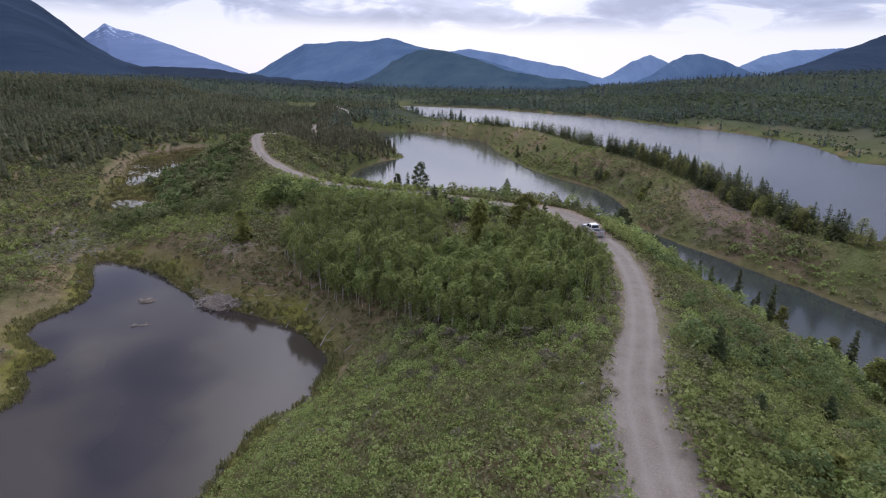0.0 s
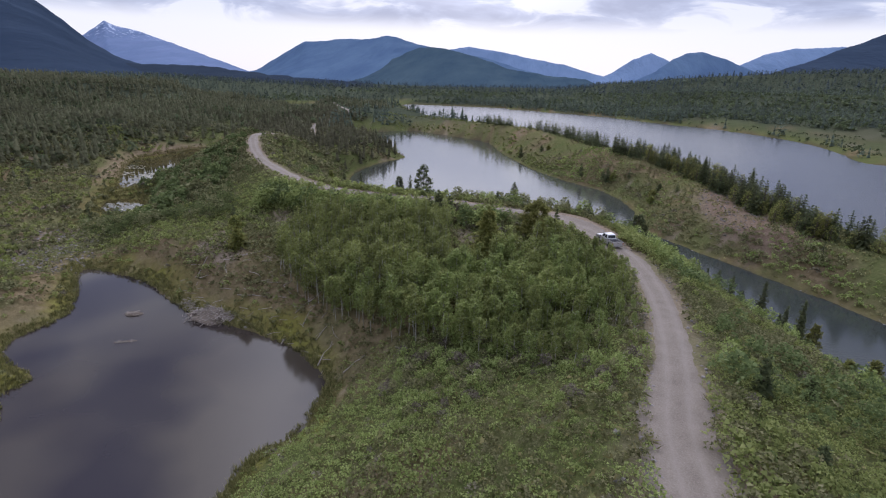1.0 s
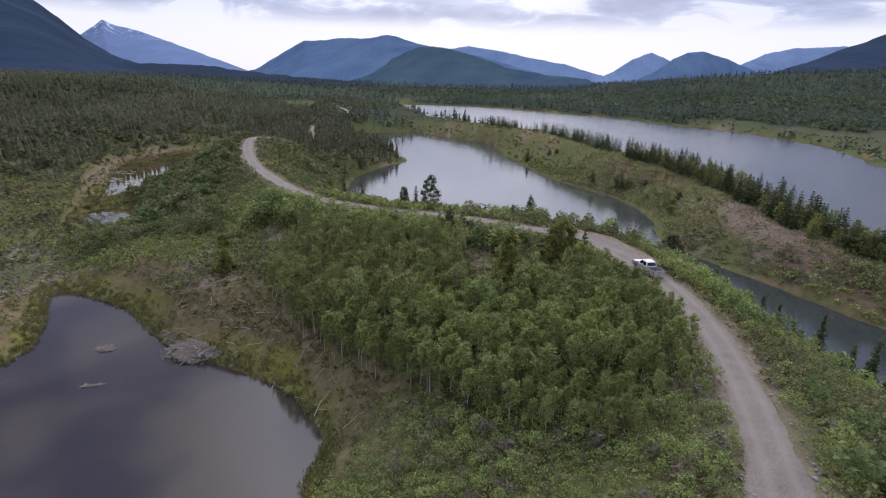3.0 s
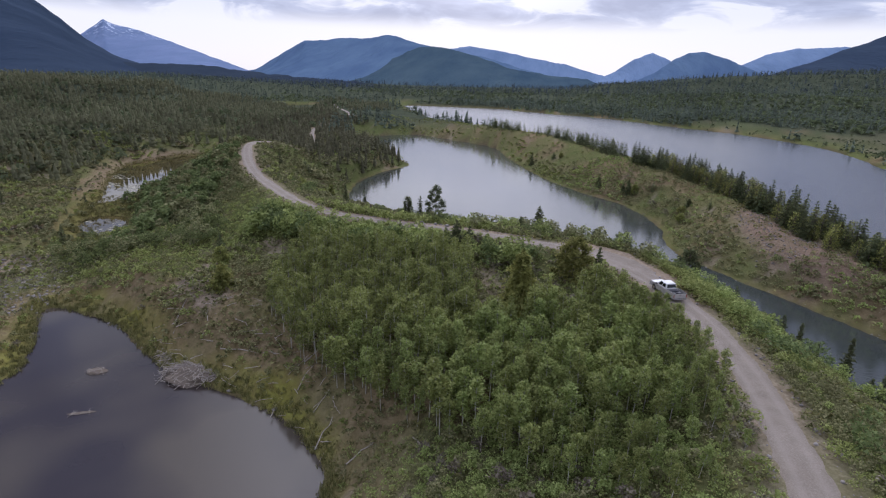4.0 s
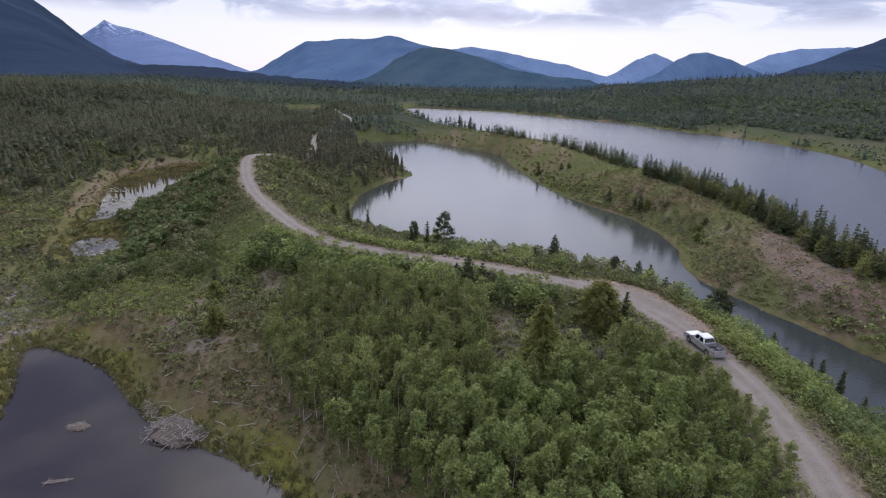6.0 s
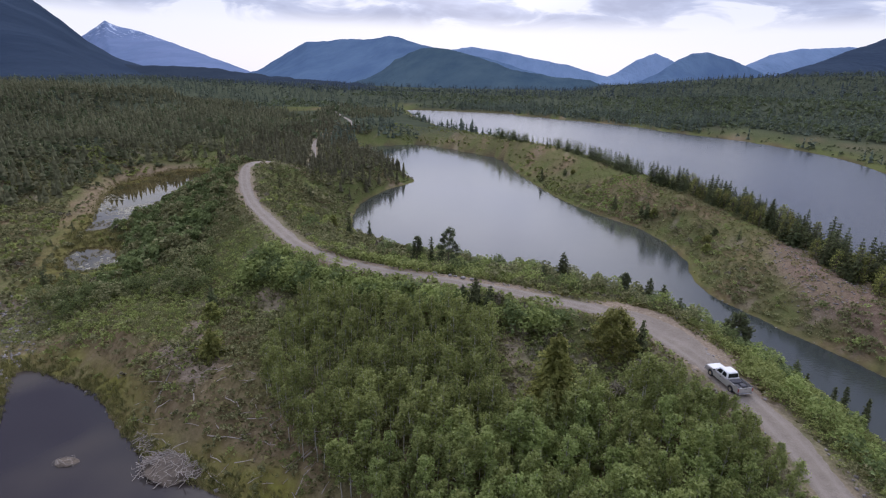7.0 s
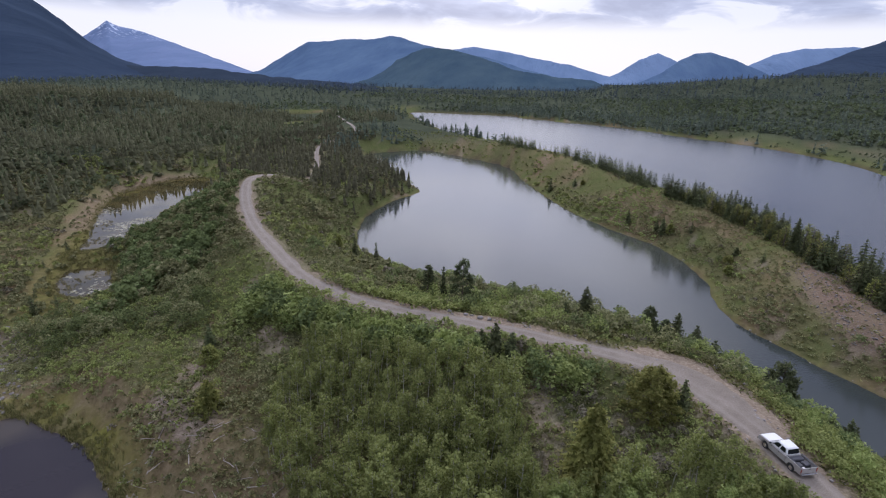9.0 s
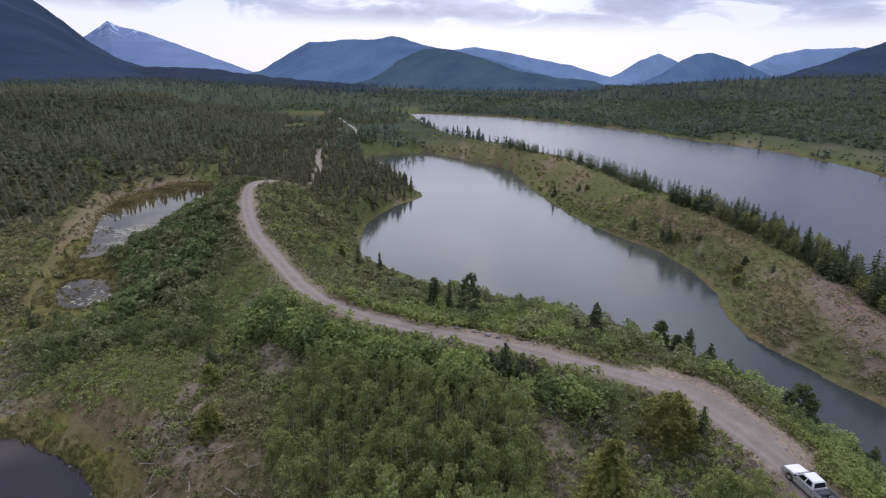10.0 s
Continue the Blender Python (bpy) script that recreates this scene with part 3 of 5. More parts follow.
def mountain(skyline, dist, depth, material, label, rough=1.0, seed=0):
    skyline = [(skyline[0][0] - 3.5, -1.2), *skyline, (skyline[-1][0] + 3.5, -1.2)]
    az = np.radians([a for a, e in skyline]); el = np.radians([e for a, e in skyline])
    nu, nv = 210, 20
    A = np.linspace(az[0] - 0.02, az[-1] + 0.02, nu)
    top = np.interp(A, az, np.tan(el), left=np.tan(el[0]) - 0.01, right=np.tan(el[-1]) - 0.01) * dist + 42
    top = top + rough * 20 * fbm(A * dist, A * 0 + 7 + seed, 190, 4) + 11 * fbm(A * dist, A * 0 + 3 + seed, 45, 4)
    base = 15.0
    edge = smooth01(np.minimum(np.arange(nu), nu - 1 - np.arange(nu)) / 16.0)
    top = base + (top - base) * edge - 60 * (1 - edge)
    v = np.linspace(0, 1, nv)
    R = dist - depth * v[:, None] + 0 * A[None]
    fall = (1 - v[:, None]) ** 1.25
    px, py = 5.0 + R * np.sin(A)[None], 5.0 + R * np.cos(A)[None]
    gul = fbm(px + 500 * seed, py * 0.3, 300, 5)
    pz = base + (top[None] - base) * fall + rough * (top[None] - base) * 0.45 * gul * (v[:, None] * (1 - v[:, None]) * 4) - 30 * v[:, None] ** 4
    back = np.column_stack([5 + (dist + depth * 0.6) * np.sin(A), 5 + (dist + depth * 0.6) * np.cos(A), 0 * A])
    V = np.vstack([back, np.column_stack([px.ravel(), py.ravel(), pz.ravel()])])
    ix = np.arange((nv + 1) * nu).reshape(nv + 1, nu)
    F = np.stack([ix[:-1, :-1], ix[1:, :-1], ix[1:, 1:], ix[:-1, 1:]], -1).reshape(-1, 4)
    ob = mesh_object("mountain", V, F, material, smooth=True)
    return tagged(ob, label, "mountain", group="mountains round the valley", kind="structure")


# air haze painted into the base colours: bluer and paler the farther off
M_HAZE_PALE = hazed_far_material("haze_blue_ridge", (0.115, 0.17, 0.26), (0.145, 0.205, 0.305))
M_HAZE_SNOW = hazed_far_material("haze_blue_snow", (0.12, 0.165, 0.26), (0.155, 0.20, 0.31), snow=280)
M_HAZE_MID = hazed_far_material("haze_forested_mountain", (0.064, 0.104, 0.170), (0.086, 0.134, 0.202))
M_HAZE_HILL = hazed_far_material("haze_forested_hill", (0.036, 0.062, 0.086), (0.056, 0.086, 0.104))
M_HAZE_LOWLAND = hazed_far_material("haze_forested_lowland", (0.025, 0.035, 0.050), (0.035, 0.047, 0.063))
M_HAZE_DARK = hazed_far_material("haze_dark_mountain", (0.027, 0.040, 0.062), (0.037, 0.053, 0.078))

mountain([(-56, 7.2), (-52, 7.0), (-48.7, 6.33), (-46.8, 5.11), (-45.1, 3.77), (-43.7, 2.53), (-41.9, 1.25), (-39.8, 0.47), (-37.6, 0.04), (-32.7, -0.45)], 2500, 1300, M_HAZE_DARK,
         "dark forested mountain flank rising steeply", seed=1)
mountain([(-46, 1.5), (-43.7, 2.76), (-42.1, 3.89), (-41.2, 3.55), (-39.9, 3.34), (-37.3, 2.48), (-34.6, 1.55), (-31.2, 0.30), (-29, -0.3)], 4400, 900, M_HAZE_SNOW,
         "haze-blue peak with snow patches near its summit", rough=0.6, seed=2)
mountain([(-32, -0.4), (-29.9, 0.24), (-27.4, 1.78), (-25.2, 3.0), (-21.9, 3.33), (-19.6, 3.35), (-16.8, 3.91), (-14.0, 3.14), (-10.5, 2.52), (-7.6, 2.05), (-3.6, 1.04), (0, 0.3)], 3700, 1500, M_HAZE_MID,
         "broad haze-blue forested mountain with a rounded summit", rough=0.7, seed=3)
mountain([(-21, -0.4), (-19.7, 0.12), (-16.8, 1.6), (-14.0, 2.82), (-12.5, 2.95), (-11.1, 2.78), (-7.6, 1.88), (-4.7, 1.02), (-1.2, 0.55), (3, 0.2)], 2900, 1200, M_HAZE_HILL,
         "forested foothill, dark teal with haze in its colour", rough=0.6, seed=4)
mountain([(-13, 2.2), (-11.1, 2.67), (-8.8, 3.04), (-5.9, 2.62), (-3.1, 2.13), (0.9, 1.51), (2.9, 0.9), (5, 0.4)], 4500, 700, M_HAZE_PALE,
         "pale haze-blue far ridge with a trace of snow", rough=0.5, seed=5)
mountain([(4.5, 0.4), (5.6, 0.96), (7.3, 2.13), (8.8, 2.71), (10.4, 2.06), (12.0, 1.33), (14, 0.5)], 4400, 600, M_HAZE_PALE, "haze-blue cone-shaped far hill", rough=0.35, seed=6)
mountain([(8, 0.3), (9.5, 1.13), (10.8, 2.17), (12.0, 2.73), (13.2, 2.88), (15.2, 2.2), (17.1, 1.45), (19, 0.6)], 3700, 700, M_HAZE_MID, "rounded far hill with haze-blue colour", rough=0.35, seed=7)
mountain([(14.5, 0.6), (16.2, 1.53), (18.2, 2.6), (20.3, 3.06), (23.8, 3.25), (25.0, 3.02), (26.6, 2.58), (30, 1.5)], 4400, 700, M_HAZE_PALE, "haze-blue far ridge with a long flat top", rough=0.5, seed=8)
mountain([(18, 0.7), (20.2, 1.48), (22.1, 2.24), (23.5, 2.95), (25.2, 3.66), (26.5, 4.18), (28.7, 5.2), (32, 6.4), (37, 6.0)], 2800, 900, M_HAZE_DARK, "dark forested mountain shoulder", rough=0.6, seed=9)

mountain([(-56, 1.0), (-50, 0.85), (-44, 0.7), (-38.3, 0.5), (-33.3, 0.35), (-31.1, 0.1), (-27.8, -0.15), (-24.4, -0.4), (-19, -0.7)], 2150, 700, M_HAZE_LOWLAND, "low dark forested foothills", rough=0.4, seed=10)


# ---- plants ----
def leaf_cloud(C, size, rng, flat=0.35):
    """Leaf sprays: one small triangle at each place, turned at random and rather level."""
    n = len(C)
    nrm = rng.normal(size=(n, 3)); nrm[:, 2] = np.abs(nrm[:, 2]) + flat
    nrm /= np.linalg.norm(nrm, axis=1)[:, None]
    a = np.cross(nrm, rng.normal(size=(n, 3)))
    a /= np.linalg.norm(a, axis=1)[:, None] + 1e-9
    b = np.cross(nrm, a)
    s = (size * (0.6 + 0.8 * rng.rand(n)))[:, None]
    return np.stack([C - a * s * 0.5 - b * s * 0.35, C + a * s * 0.5 - b * s * 0.30, C + b * s * 0.6], 1).reshape(-1, 3), np.arange(3 * n).reshape(n, 3)


def tube(points, radii, sides=5):
    V, F = [], []
    P = np.array(points, float)
    for i, (p, r) in enumerate(zip(P, radii)):
        d = P[min(i + 1, len(P) - 1)] - P[max(i - 1, 0)]
        d /= np.linalg.norm(d) + 1e-9
        u = np.cross(d, (0.3, 0.9, 0.2)); u /= np.linalg.norm(u) + 1e-9
        w = np.cross(d, u)
        for k in range(sides):
            a = 2 * math.pi * k / sides
            V.append(p + r * (u * math.cos(a) + w * math.sin(a)))
    for i in range(len(P) - 1):
        for k in range(sides):
            F.append((i * sides + k, i * sides + (k + 1) % sides, (i + 1) * sides + (k + 1) % sides, (i + 1) * sides + k))
    return np.array(V), np.array(F)


def join(parts):
    V, F, o = [], [], 0
    for v, f in parts:
        V.append(v); F.append(f + o); o += len(v)
    return np.vstack(V), np.vstack(F)


def aspen_arrays(rng, leaves, h=8.0):
    lean = rng.normal(size=2) * 0.3
    stem = [(0, 0, -0.3), (lean[0] * 0.3, lean[1] * 0.3, h * 0.35), (lean[0] * 0.8, lean[1] * 0.8, h * 0.7), (lean[0], lean[1], h * 0.97)]
    trunk = [tube(stem, (0.07, 0.06, 0.04, 0.012), 5)]
    crown = []
    nb = 19
    for i in range(nb):
        f = i / nb
        z = h * (0.36 + 0.58 * f)
        a, r = i * 2.4 + rng.normal() * 0.5, (1.25 - 0.85 * f ** 1.4) * (0.55 + 0.7 * rng.rand()) * h / 8
        base = np.array([lean[0] * z / h, lean[1] * z / h, z])
        tip = base + np.array([math.cos(a) * r, math.sin(a) * r, r * 0.85])
        trunk.append(tube([base, tip], (0.026, 0.008), 3))
        m = int(leaves / nb)
        t = rng.rand(m)[:, None] ** 0.7
        crown.append(base + (tip - base) * (0.3 + 0.8 * t) + rng.normal(size=(m, 3)) * (0.20, 0.20, 0.24))
    C = np.vstack(crown)
    return join(trunk), leaf_cloud(C, np.full(len(C), 0.25), rng, 0.6)


def spruce_arrays(rng, h=7.0, r=1.25, whorls=15, dense=7, sprays=5, full=0.8):
    """Whorls of drooping boughs, each a bent blade hung with sprays of needles."""
    trunk = tube([(0, 0, -0.3), (0, 0, h * 0.5), (0, 0, h * 0.99)], (0.13, 0.08, 0.015), 5)
    V, F, C, S = [], [], [], []
    for i in range(whorls):
        f = i / (whorls - 1)
        z = h * (0.06 + 0.9 * f)
        n = max(4, int(dense * (1.15 - 0.5 * f)))
        a0 = rng.rand() * 6.28
        for k in range(n):
            a = a0 + 6.283 * k / n + rng.normal() * 0.2
            l = (r * (1 - f) ** full + 0.10) * (0.6 + 0.6 * rng.rand())
            w = min(0.20 + 0.30 * l, 0.6)
            d, s = np.array([math.cos(a), math.sin(a), 0]), np.array([-math.sin(a), math.cos(a), 0])
            p0, p1 = np.array([0, 0, z]), d * l * 0.55 + (0, 0, z - 0.10 * l)
            p2 = d * l + (0, 0, z - (0.28 + 0.12 * rng.rand()) * l)
            tw = (0, 0, rng.normal() * 0.08 - 0.05)
            o = len(V)
            V += [p0 - s * 0.05, p0 + s * 0.05, p1 + s * w * 0.5 + tw, p1 - s * w * 0.5 - (0, 0, 0.07), p2 + s * 0.05, p2 - s * 0.05 + tw]
            F += [(o, o + 1, o + 2), (o, o + 2, o + 3), (o + 3, o + 2, o + 4), (o + 3, o + 4, o + 5)]
            for t in 0.35 + 0.65 * rng.rand(sprays):
                C.append(p0 + (p2 - p0) * t + rng.normal(size=3) * (0.09 + 0.10 * l, 0.09 + 0.10 * l, 0.10))
                S.append(min(0.22 + 0.22 * l, 0.36))
    parts = [(np.array(V), np.array(F))]
    if sprays:
        parts.append(leaf_cloud(np.array(C), np.array(S), rng, 0.5))
    tv, tf = tube([(0, 0, h * 0.9), (0, 0, h)], (0.06, 0.015), 4)
    parts.append((tv, np.vstack([tf[:, :3], tf[:, [0, 2, 3]]])))
    return trunk, join(parts)


def pine_arrays(rng, h=6.0, r=1.9, leaves=900, low=0.07):
    """A rounded pine: the needles stand in tufts towards the ends of its boughs."""
    trunk = [tube([(0, 0, -0.3), (0.1, 0, h * 0.5), (0.05, 0.05, h * 0.93)], (0.16, 0.1, 0.02), 6)]
    crown = []
    nb = 46
    for i in range(nb):
        f = i / nb
        z, a = h * (low + (0.93 - low) * f), i * 2.4 + rng.normal() * 0.3
        rr = r * (min(1.0, 0.7 + 1.5 * f) * (1 - f) ** 0.55 + 0.06) * (0.72 + 0.42 * rng.rand())
        base, tip = np.array([0.05, 0, z]), np.array([math.cos(a) * rr, math.sin(a) * rr, z + 0.25 * rr])
        trunk.append(tube([base, tip], (0.04, 0.01), 3))
        m = int(leaves / nb * (0.35 + 0.95 * rr / r))
        t = rng.rand(m)[:, None] ** 0.5
        crown.append(base + (tip - base) * (0.40 + 0.66 * t) + rng.normal(size=(m, 3)) * (0.17, 0.17, 0.15) * (0.7 + 0.25 * r))
    C = np.vstack(crown)
    return join(trunk), leaf_cloud(C, np.full(len(C), 0.30), rng, 0.9)


def shrub_arrays(rng, leaves=90, r=1.0, h=1.5, size=0.30):
    n = leaves
    u, a = rng.rand(n), rng.rand(n) * 6.283
    rad = r * np.sqrt(rng.rand(n)) * (0.8 + 0.35 * np.cos(3 * a + rng.rand() * 6))
    z = h * (0.15 + 0.85 * (1 - (rad / r) ** 2 * 0.7) * (0.45 + 0.55 * u))
    C = np.column_stack([rad * np.cos(a), rad * np.sin(a), z])
    return leaf_cloud(C, np.full(n, size), rng, 0.5)


def fuzzy_conifer_arrays(rng, n=30, wide=1.0):
    """A far conifer, 1 m high, of loose sprays."""
    z = 0.08 + 0.9 * rng.rand(n) ** 1.25
    a, q = rng.rand(n) * 6.283, (0.03 + 0.19 * (1 - z)) * (0.4 + 0.6 * np.sqrt(rng.rand(n)))
    return leaf_cloud(np.column_stack([q * np.cos(a), q * np.sin(a), z]), wide * (0.10 + 0.13 * (1 - z)), rng, 1.3)


def cone_tree_arrays(rng, sides=7, skirts=5):
    """A far conifer, 1 m high, of ragged skirts of boughs."""
    V, F = [], []
    for i in range(skirts):
        f = i / skirts
        z0, z1, r = 0.03 + 0.9 * f, min(1.0, 0.03 + 0.9 * f + 0.36), 0.185 * (1 - f) ** 0.8
        o, a0 = len(V), rng.rand() * 6.28
        V.append((0, 0, z1))
        for k in range(sides):
            a, q = a0 + 6.283 * k / sides + rng.rand() * 0.3, r * (0.55 + 0.75 * rng.rand())
            V.append((q * math.cos(a), q * math.sin(a), z0 + rng.rand() * 0.07))
        F += [(o, o + 1 + k, o + 1 + (k + 1) % sides) for k in range(sides)]
    return np.array(V), np.array(F)


def scatter_join(variants, P, scale, turn, rng, squash=None):
    """Copies of the variants at P, as one pair of arrays."""
    Vs, Fs, o = [], [], 0
    pick = rng.randint(len(variants), size=len(P))
    for vi, (v, f) in enumerate(variants):
        sel = np.where(pick == vi)[0]
        if not len(sel):
            continue
        c, s = np.cos(turn[sel])[:, None], np.sin(turn[sel])[:, None]
        k = scale[sel][:, None]
        q = (squash[sel] if squash is not None else np.ones(len(sel)))[:, None]
        x = (v[None, :, 0] * c - v[None, :, 1] * s) * k * q + P[sel, 0:1]
        y = (v[None, :, 0] * s + v[None, :, 1] * c) * k * q + P[sel, 1:2]
        z = v[None, :, 2] * k + P[sel, 2:3]
        Vs.append(np.stack([x, y, z], -1).reshape(-1, 3))
        Fs.append((f[None] + (np.arange(len(sel)) * len(v))[:, None, None]).reshape(-1, f.shape[1]) + o)
        o += len(sel) * len(v)
    return np.vstack(Vs), np.vstack(Fs)


def place(x, y, sink=0.0):
    return np.column_stack([x, y, height(x, y) - sink])


def sample(rng, n, x0, x1, y0, y1, keep, gap=0.0, tries=6):
    """Up to n places where keep(x, y) allows, no two nearer than gap."""
    x, y = rng.uniform(x0, x1, n * tries), rng.uniform(y0, y1, n * tries)
    ok = rng.rand(len(x)) < keep(x, y)
    x, y = x[ok], y[ok]
    if gap:
        seen, out = {}, []
        for i in range(len(x)):
            cx, cy = int(x[i] // gap), int(y[i] // gap)
            if all((x[i] - x[j]) ** 2 + (y[i] - y[j]) ** 2 > gap * gap for a in (-1, 0, 1) for b in (-1, 0, 1) for j in seen.get((cx + a, cy + b), ())):
                seen.setdefault((cx, cy), []).append(i)
                out.append(i)
                if len(out) == n:
                    break
        x, y = x[out], y[out]
    return x[:n], y[:n]


def stuff(name, V, F, material, label, category):
    return tagged(mesh_object(name, V, F, material), label, category, kind="stuff")


def tree_proto(name, arrays, bark, leaf, label, category, group):
    """A tree of trunk and crown at the origin, to be moved or copied."""
    (tv, tf), (cv, cf) = arrays
    e = new(name)
    mesh_object("trunk", tv, tf, bark, e)
    mesh_object("crown", cv, cf, leaf, e)
    return tagged(e, label, category, group)


def plant_trees(protos, P, scale, turn, rng):
    """The first tree of each kind is moved to its place, the others are copies."""
    used = set()
    for i, p in enumerate(P):
        k = rng.randint(len(protos))
        m = pose(p[0], p[1], p[2], rng.normal() * 1.5, rng.normal() * 1.5, math.degrees(turn[i]))
        if k in used:
            ob = copy_thing(protos[k], m)
        else:
            used.add(k)
            ob = protos[k]
            ob.matrix_basis = m
        f = rng.uniform(0.95, 1.25)
        ob.scale = (scale[i] * f, scale[i] * f, scale[i])
    for k, p in enumerate(protos):
        if k not in used:
            for c in list(p.children):
                bpy.data.objects.remove(c)
            bpy.data.objects.remove(p)


rng = np.random.RandomState(11)

# aspen grove between the track and the pond
GROVE = np.array([(-47, 106), (-45, 96), (-37, 89), (-26, 82), (-15, 74), (-6, 67), (3, 62), (9, 59), (12.8, 61), (14.4, 70), (14.6, 78), (14, 87), (11, 94), (5, 96.5), (-2, 92.5), (-9, 91), (-13, 97), (-15, 107), (-22, 110), (-36, 114), (-47, 113)])
gxs, gys = sample(rng, 1500, -48, 15, 58, 116, lambda x, y: inside(GROVE, x, y) * smooth01((along(ROAD, x, y)[0] - 2.9) / 1.2) * (0.3 + 0.7 * (fbm(x, y, 11, 2) > -0.13)), 1.2)
P = place(gxs, gys)
sc = rng.uniform(0.55, 0.98, len(P)) * (1 - 0.12 * smooth01((gys - 94) / 14)) * (0.5 + 0.5 * smooth01((along(ROAD, gxs, gys)[0] - 3) / 9)) * (1 - 0.42 * smooth01((gxs + 8) / 12) * smooth01((74 - gys) / 9))
turn = rng.uniform(0, 6.28, len(P))
order = np.argsort(gys - 0.2 * gxs)
near_n = 290
protos = [tree_proto("aspen_tree", aspen_arrays(rng, 880), M_BARK_PALE, M_ASPEN, "young aspen with pale trunk and fresh green leaves", "tree", "aspens of the grove") for _ in range(7)]
sel = order[:near_n]
plant_trees(protos, P[sel], sc[sel], turn[sel], rng)
sel = order[near_n:]
var = [aspen_arrays(rng, 620) for _ in range(6)]
state = rng.get_state()
tv, tf = scatter_join([v[0] for v in var], P[sel], sc[sel], turn[sel], rng)
rng.set_state(state)
cv, cf = scatter_join([v[1] for v in var], P[sel], sc[sel], turn[sel], rng)
stuff("aspen_crowns", cv, cf, M_ASPEN, "green leaves of the close-set aspen grove", "tree crowns")
stuff("aspen_trunks", tv, tf, M_BARK_PALE, "thin pale trunks of the close-set aspen grove", "tree trunks")

# scrub over the slopes: density and size by stretch of ground
THICKET = np.array([(-152, 262), (-147, 212), (-142, 184), (-121, 158), (-107, 140), (-98, 131), (-91, 144), (-98, 164), (-106, 184), (-117, 208), (-123, 226), (-136, 250)])
VERGE = [(-62, 127, 0), (-48, 122, 0), (-36, 118.5, 0), (-20, 116, 0), (-8, 113, 0)]


def scrub(x, y):
    """Density (0 to 1) and size of the scrub at a place."""
    dw, rd, rg = water_distance(x, y), along(ROAD, x, y)[0], along(RIDGE, x, y)[0]
    b = fbm(x, y, 9, 3)
    den, size = 0.85 + 0.8 * b, 0.75 + 0.9 * b
    flats = x < -100 - 0.55 * (y - 105)
    den, size = np.where(flats, 0.75 + 1.9 * b, den), np.where(flats, 0.85 + 1.4 * b, size)
    mound = (x < -44) & ~flats & (y < 150) & (rd > 6)
    den, size = np.where(mound, 0.95 + 1.0 * b, den), np.where(mound, 0.82 + 0.9 * b, size)
    carpet = (x < 13) & (y < 78) & (x > -40)
    den, size = np.where(carpet, 1.0, den), np.where(carpet, 0.72 + 0.7 * b, size)
    slope = (x > 13) & (y < 128) & (rg > 30)
    den, size = np.where(slope, 1.0 + 0.5 * b, den), np.where(slope, 1.02 + 1.6 * b, size)
    shore_side = (y > 118) & (rd < 60) & (x > -70) & (rg > 34)
    den, size = np.where(shore_side, 0.62 + 1.6 * b, den), np.where(shore_side, 1.05 + 1.7 * b, size)
    ridge = (rg < 30) & (x > -160)
    den, size = np.where(ridge, 0.55 + 2.0 * b + 0.25 * smooth01((12 - dw) / 6), den), np.where(ridge, 0.55 + 1.3 * b + 0.35 * smooth01((14 - dw) / 8), size)
    head = (x > -114) & (x < -54) & (y > 148) & (y < 240) & (rd > 4)
    den, size = np.where(head, 1.0 + 1.0 * b, den), np.where(head, 1.0 + 1.6 * b, size)
    bare = smooth01((11 - along([(57, 188, 0), (54, 176, 0), (55, 162, 0)], x, y)[0]) / 7) + smooth01((3.2 - along([(-66, 175, 0), (-60, 168, 0), (-58, 158, 0)], x, y)[0]) / 2)
    bare = bare + smooth01((4.4 - along(PULLOUT, x, y)[0]) / 0.8) * 1.2 + 0.9 * scarred(x, y)
    den = den * (1 - 0.85 * np.clip(bare, 0, 1.17))
    v = along(VERGE, x, y)[0]
    den, size = np.where(v < 3.5, 0.9, den), np.where(v < 3.5, 1.15 + b, size)
    th = inside(THICKET, x, y)
    den = np.where(th, 0.0, den)
    west_shore = (x < -58) & (y < 112) & (dw < 9)
    litter = (dw < 13) & (x > -62) & (x < -14) & (y > 66) & (y < 108)
    den = den * np.where(west_shore, 0.35, 1.0) * np.where(litter, 0.4, 1.0)
    bank = along([(-199, 292, 0), (-206, 278, 0), (-205, 248, 0), (-194, 225, 0), (-176, 200, 0), (-162, 184, 0), (-150, 170, 0), (-140, 156, 0), (-128, 142, 0)], x, y)[0] < 6
    den = den * np.where(bank, 0.08, 1.0)
    den = den * smooth01((dw - 0.9) / 1.5) * smooth01((rd - 2.1) / 1.3) * np.where(inside(GROVE, x, y), 0.45, 1.0)
    den = den * np.where((pond_distance(x, y) < 4.5) & (y < 112), 0.25, 1.0)
    return np.clip(den, 0, 1), np.maximum(size, 0.25)


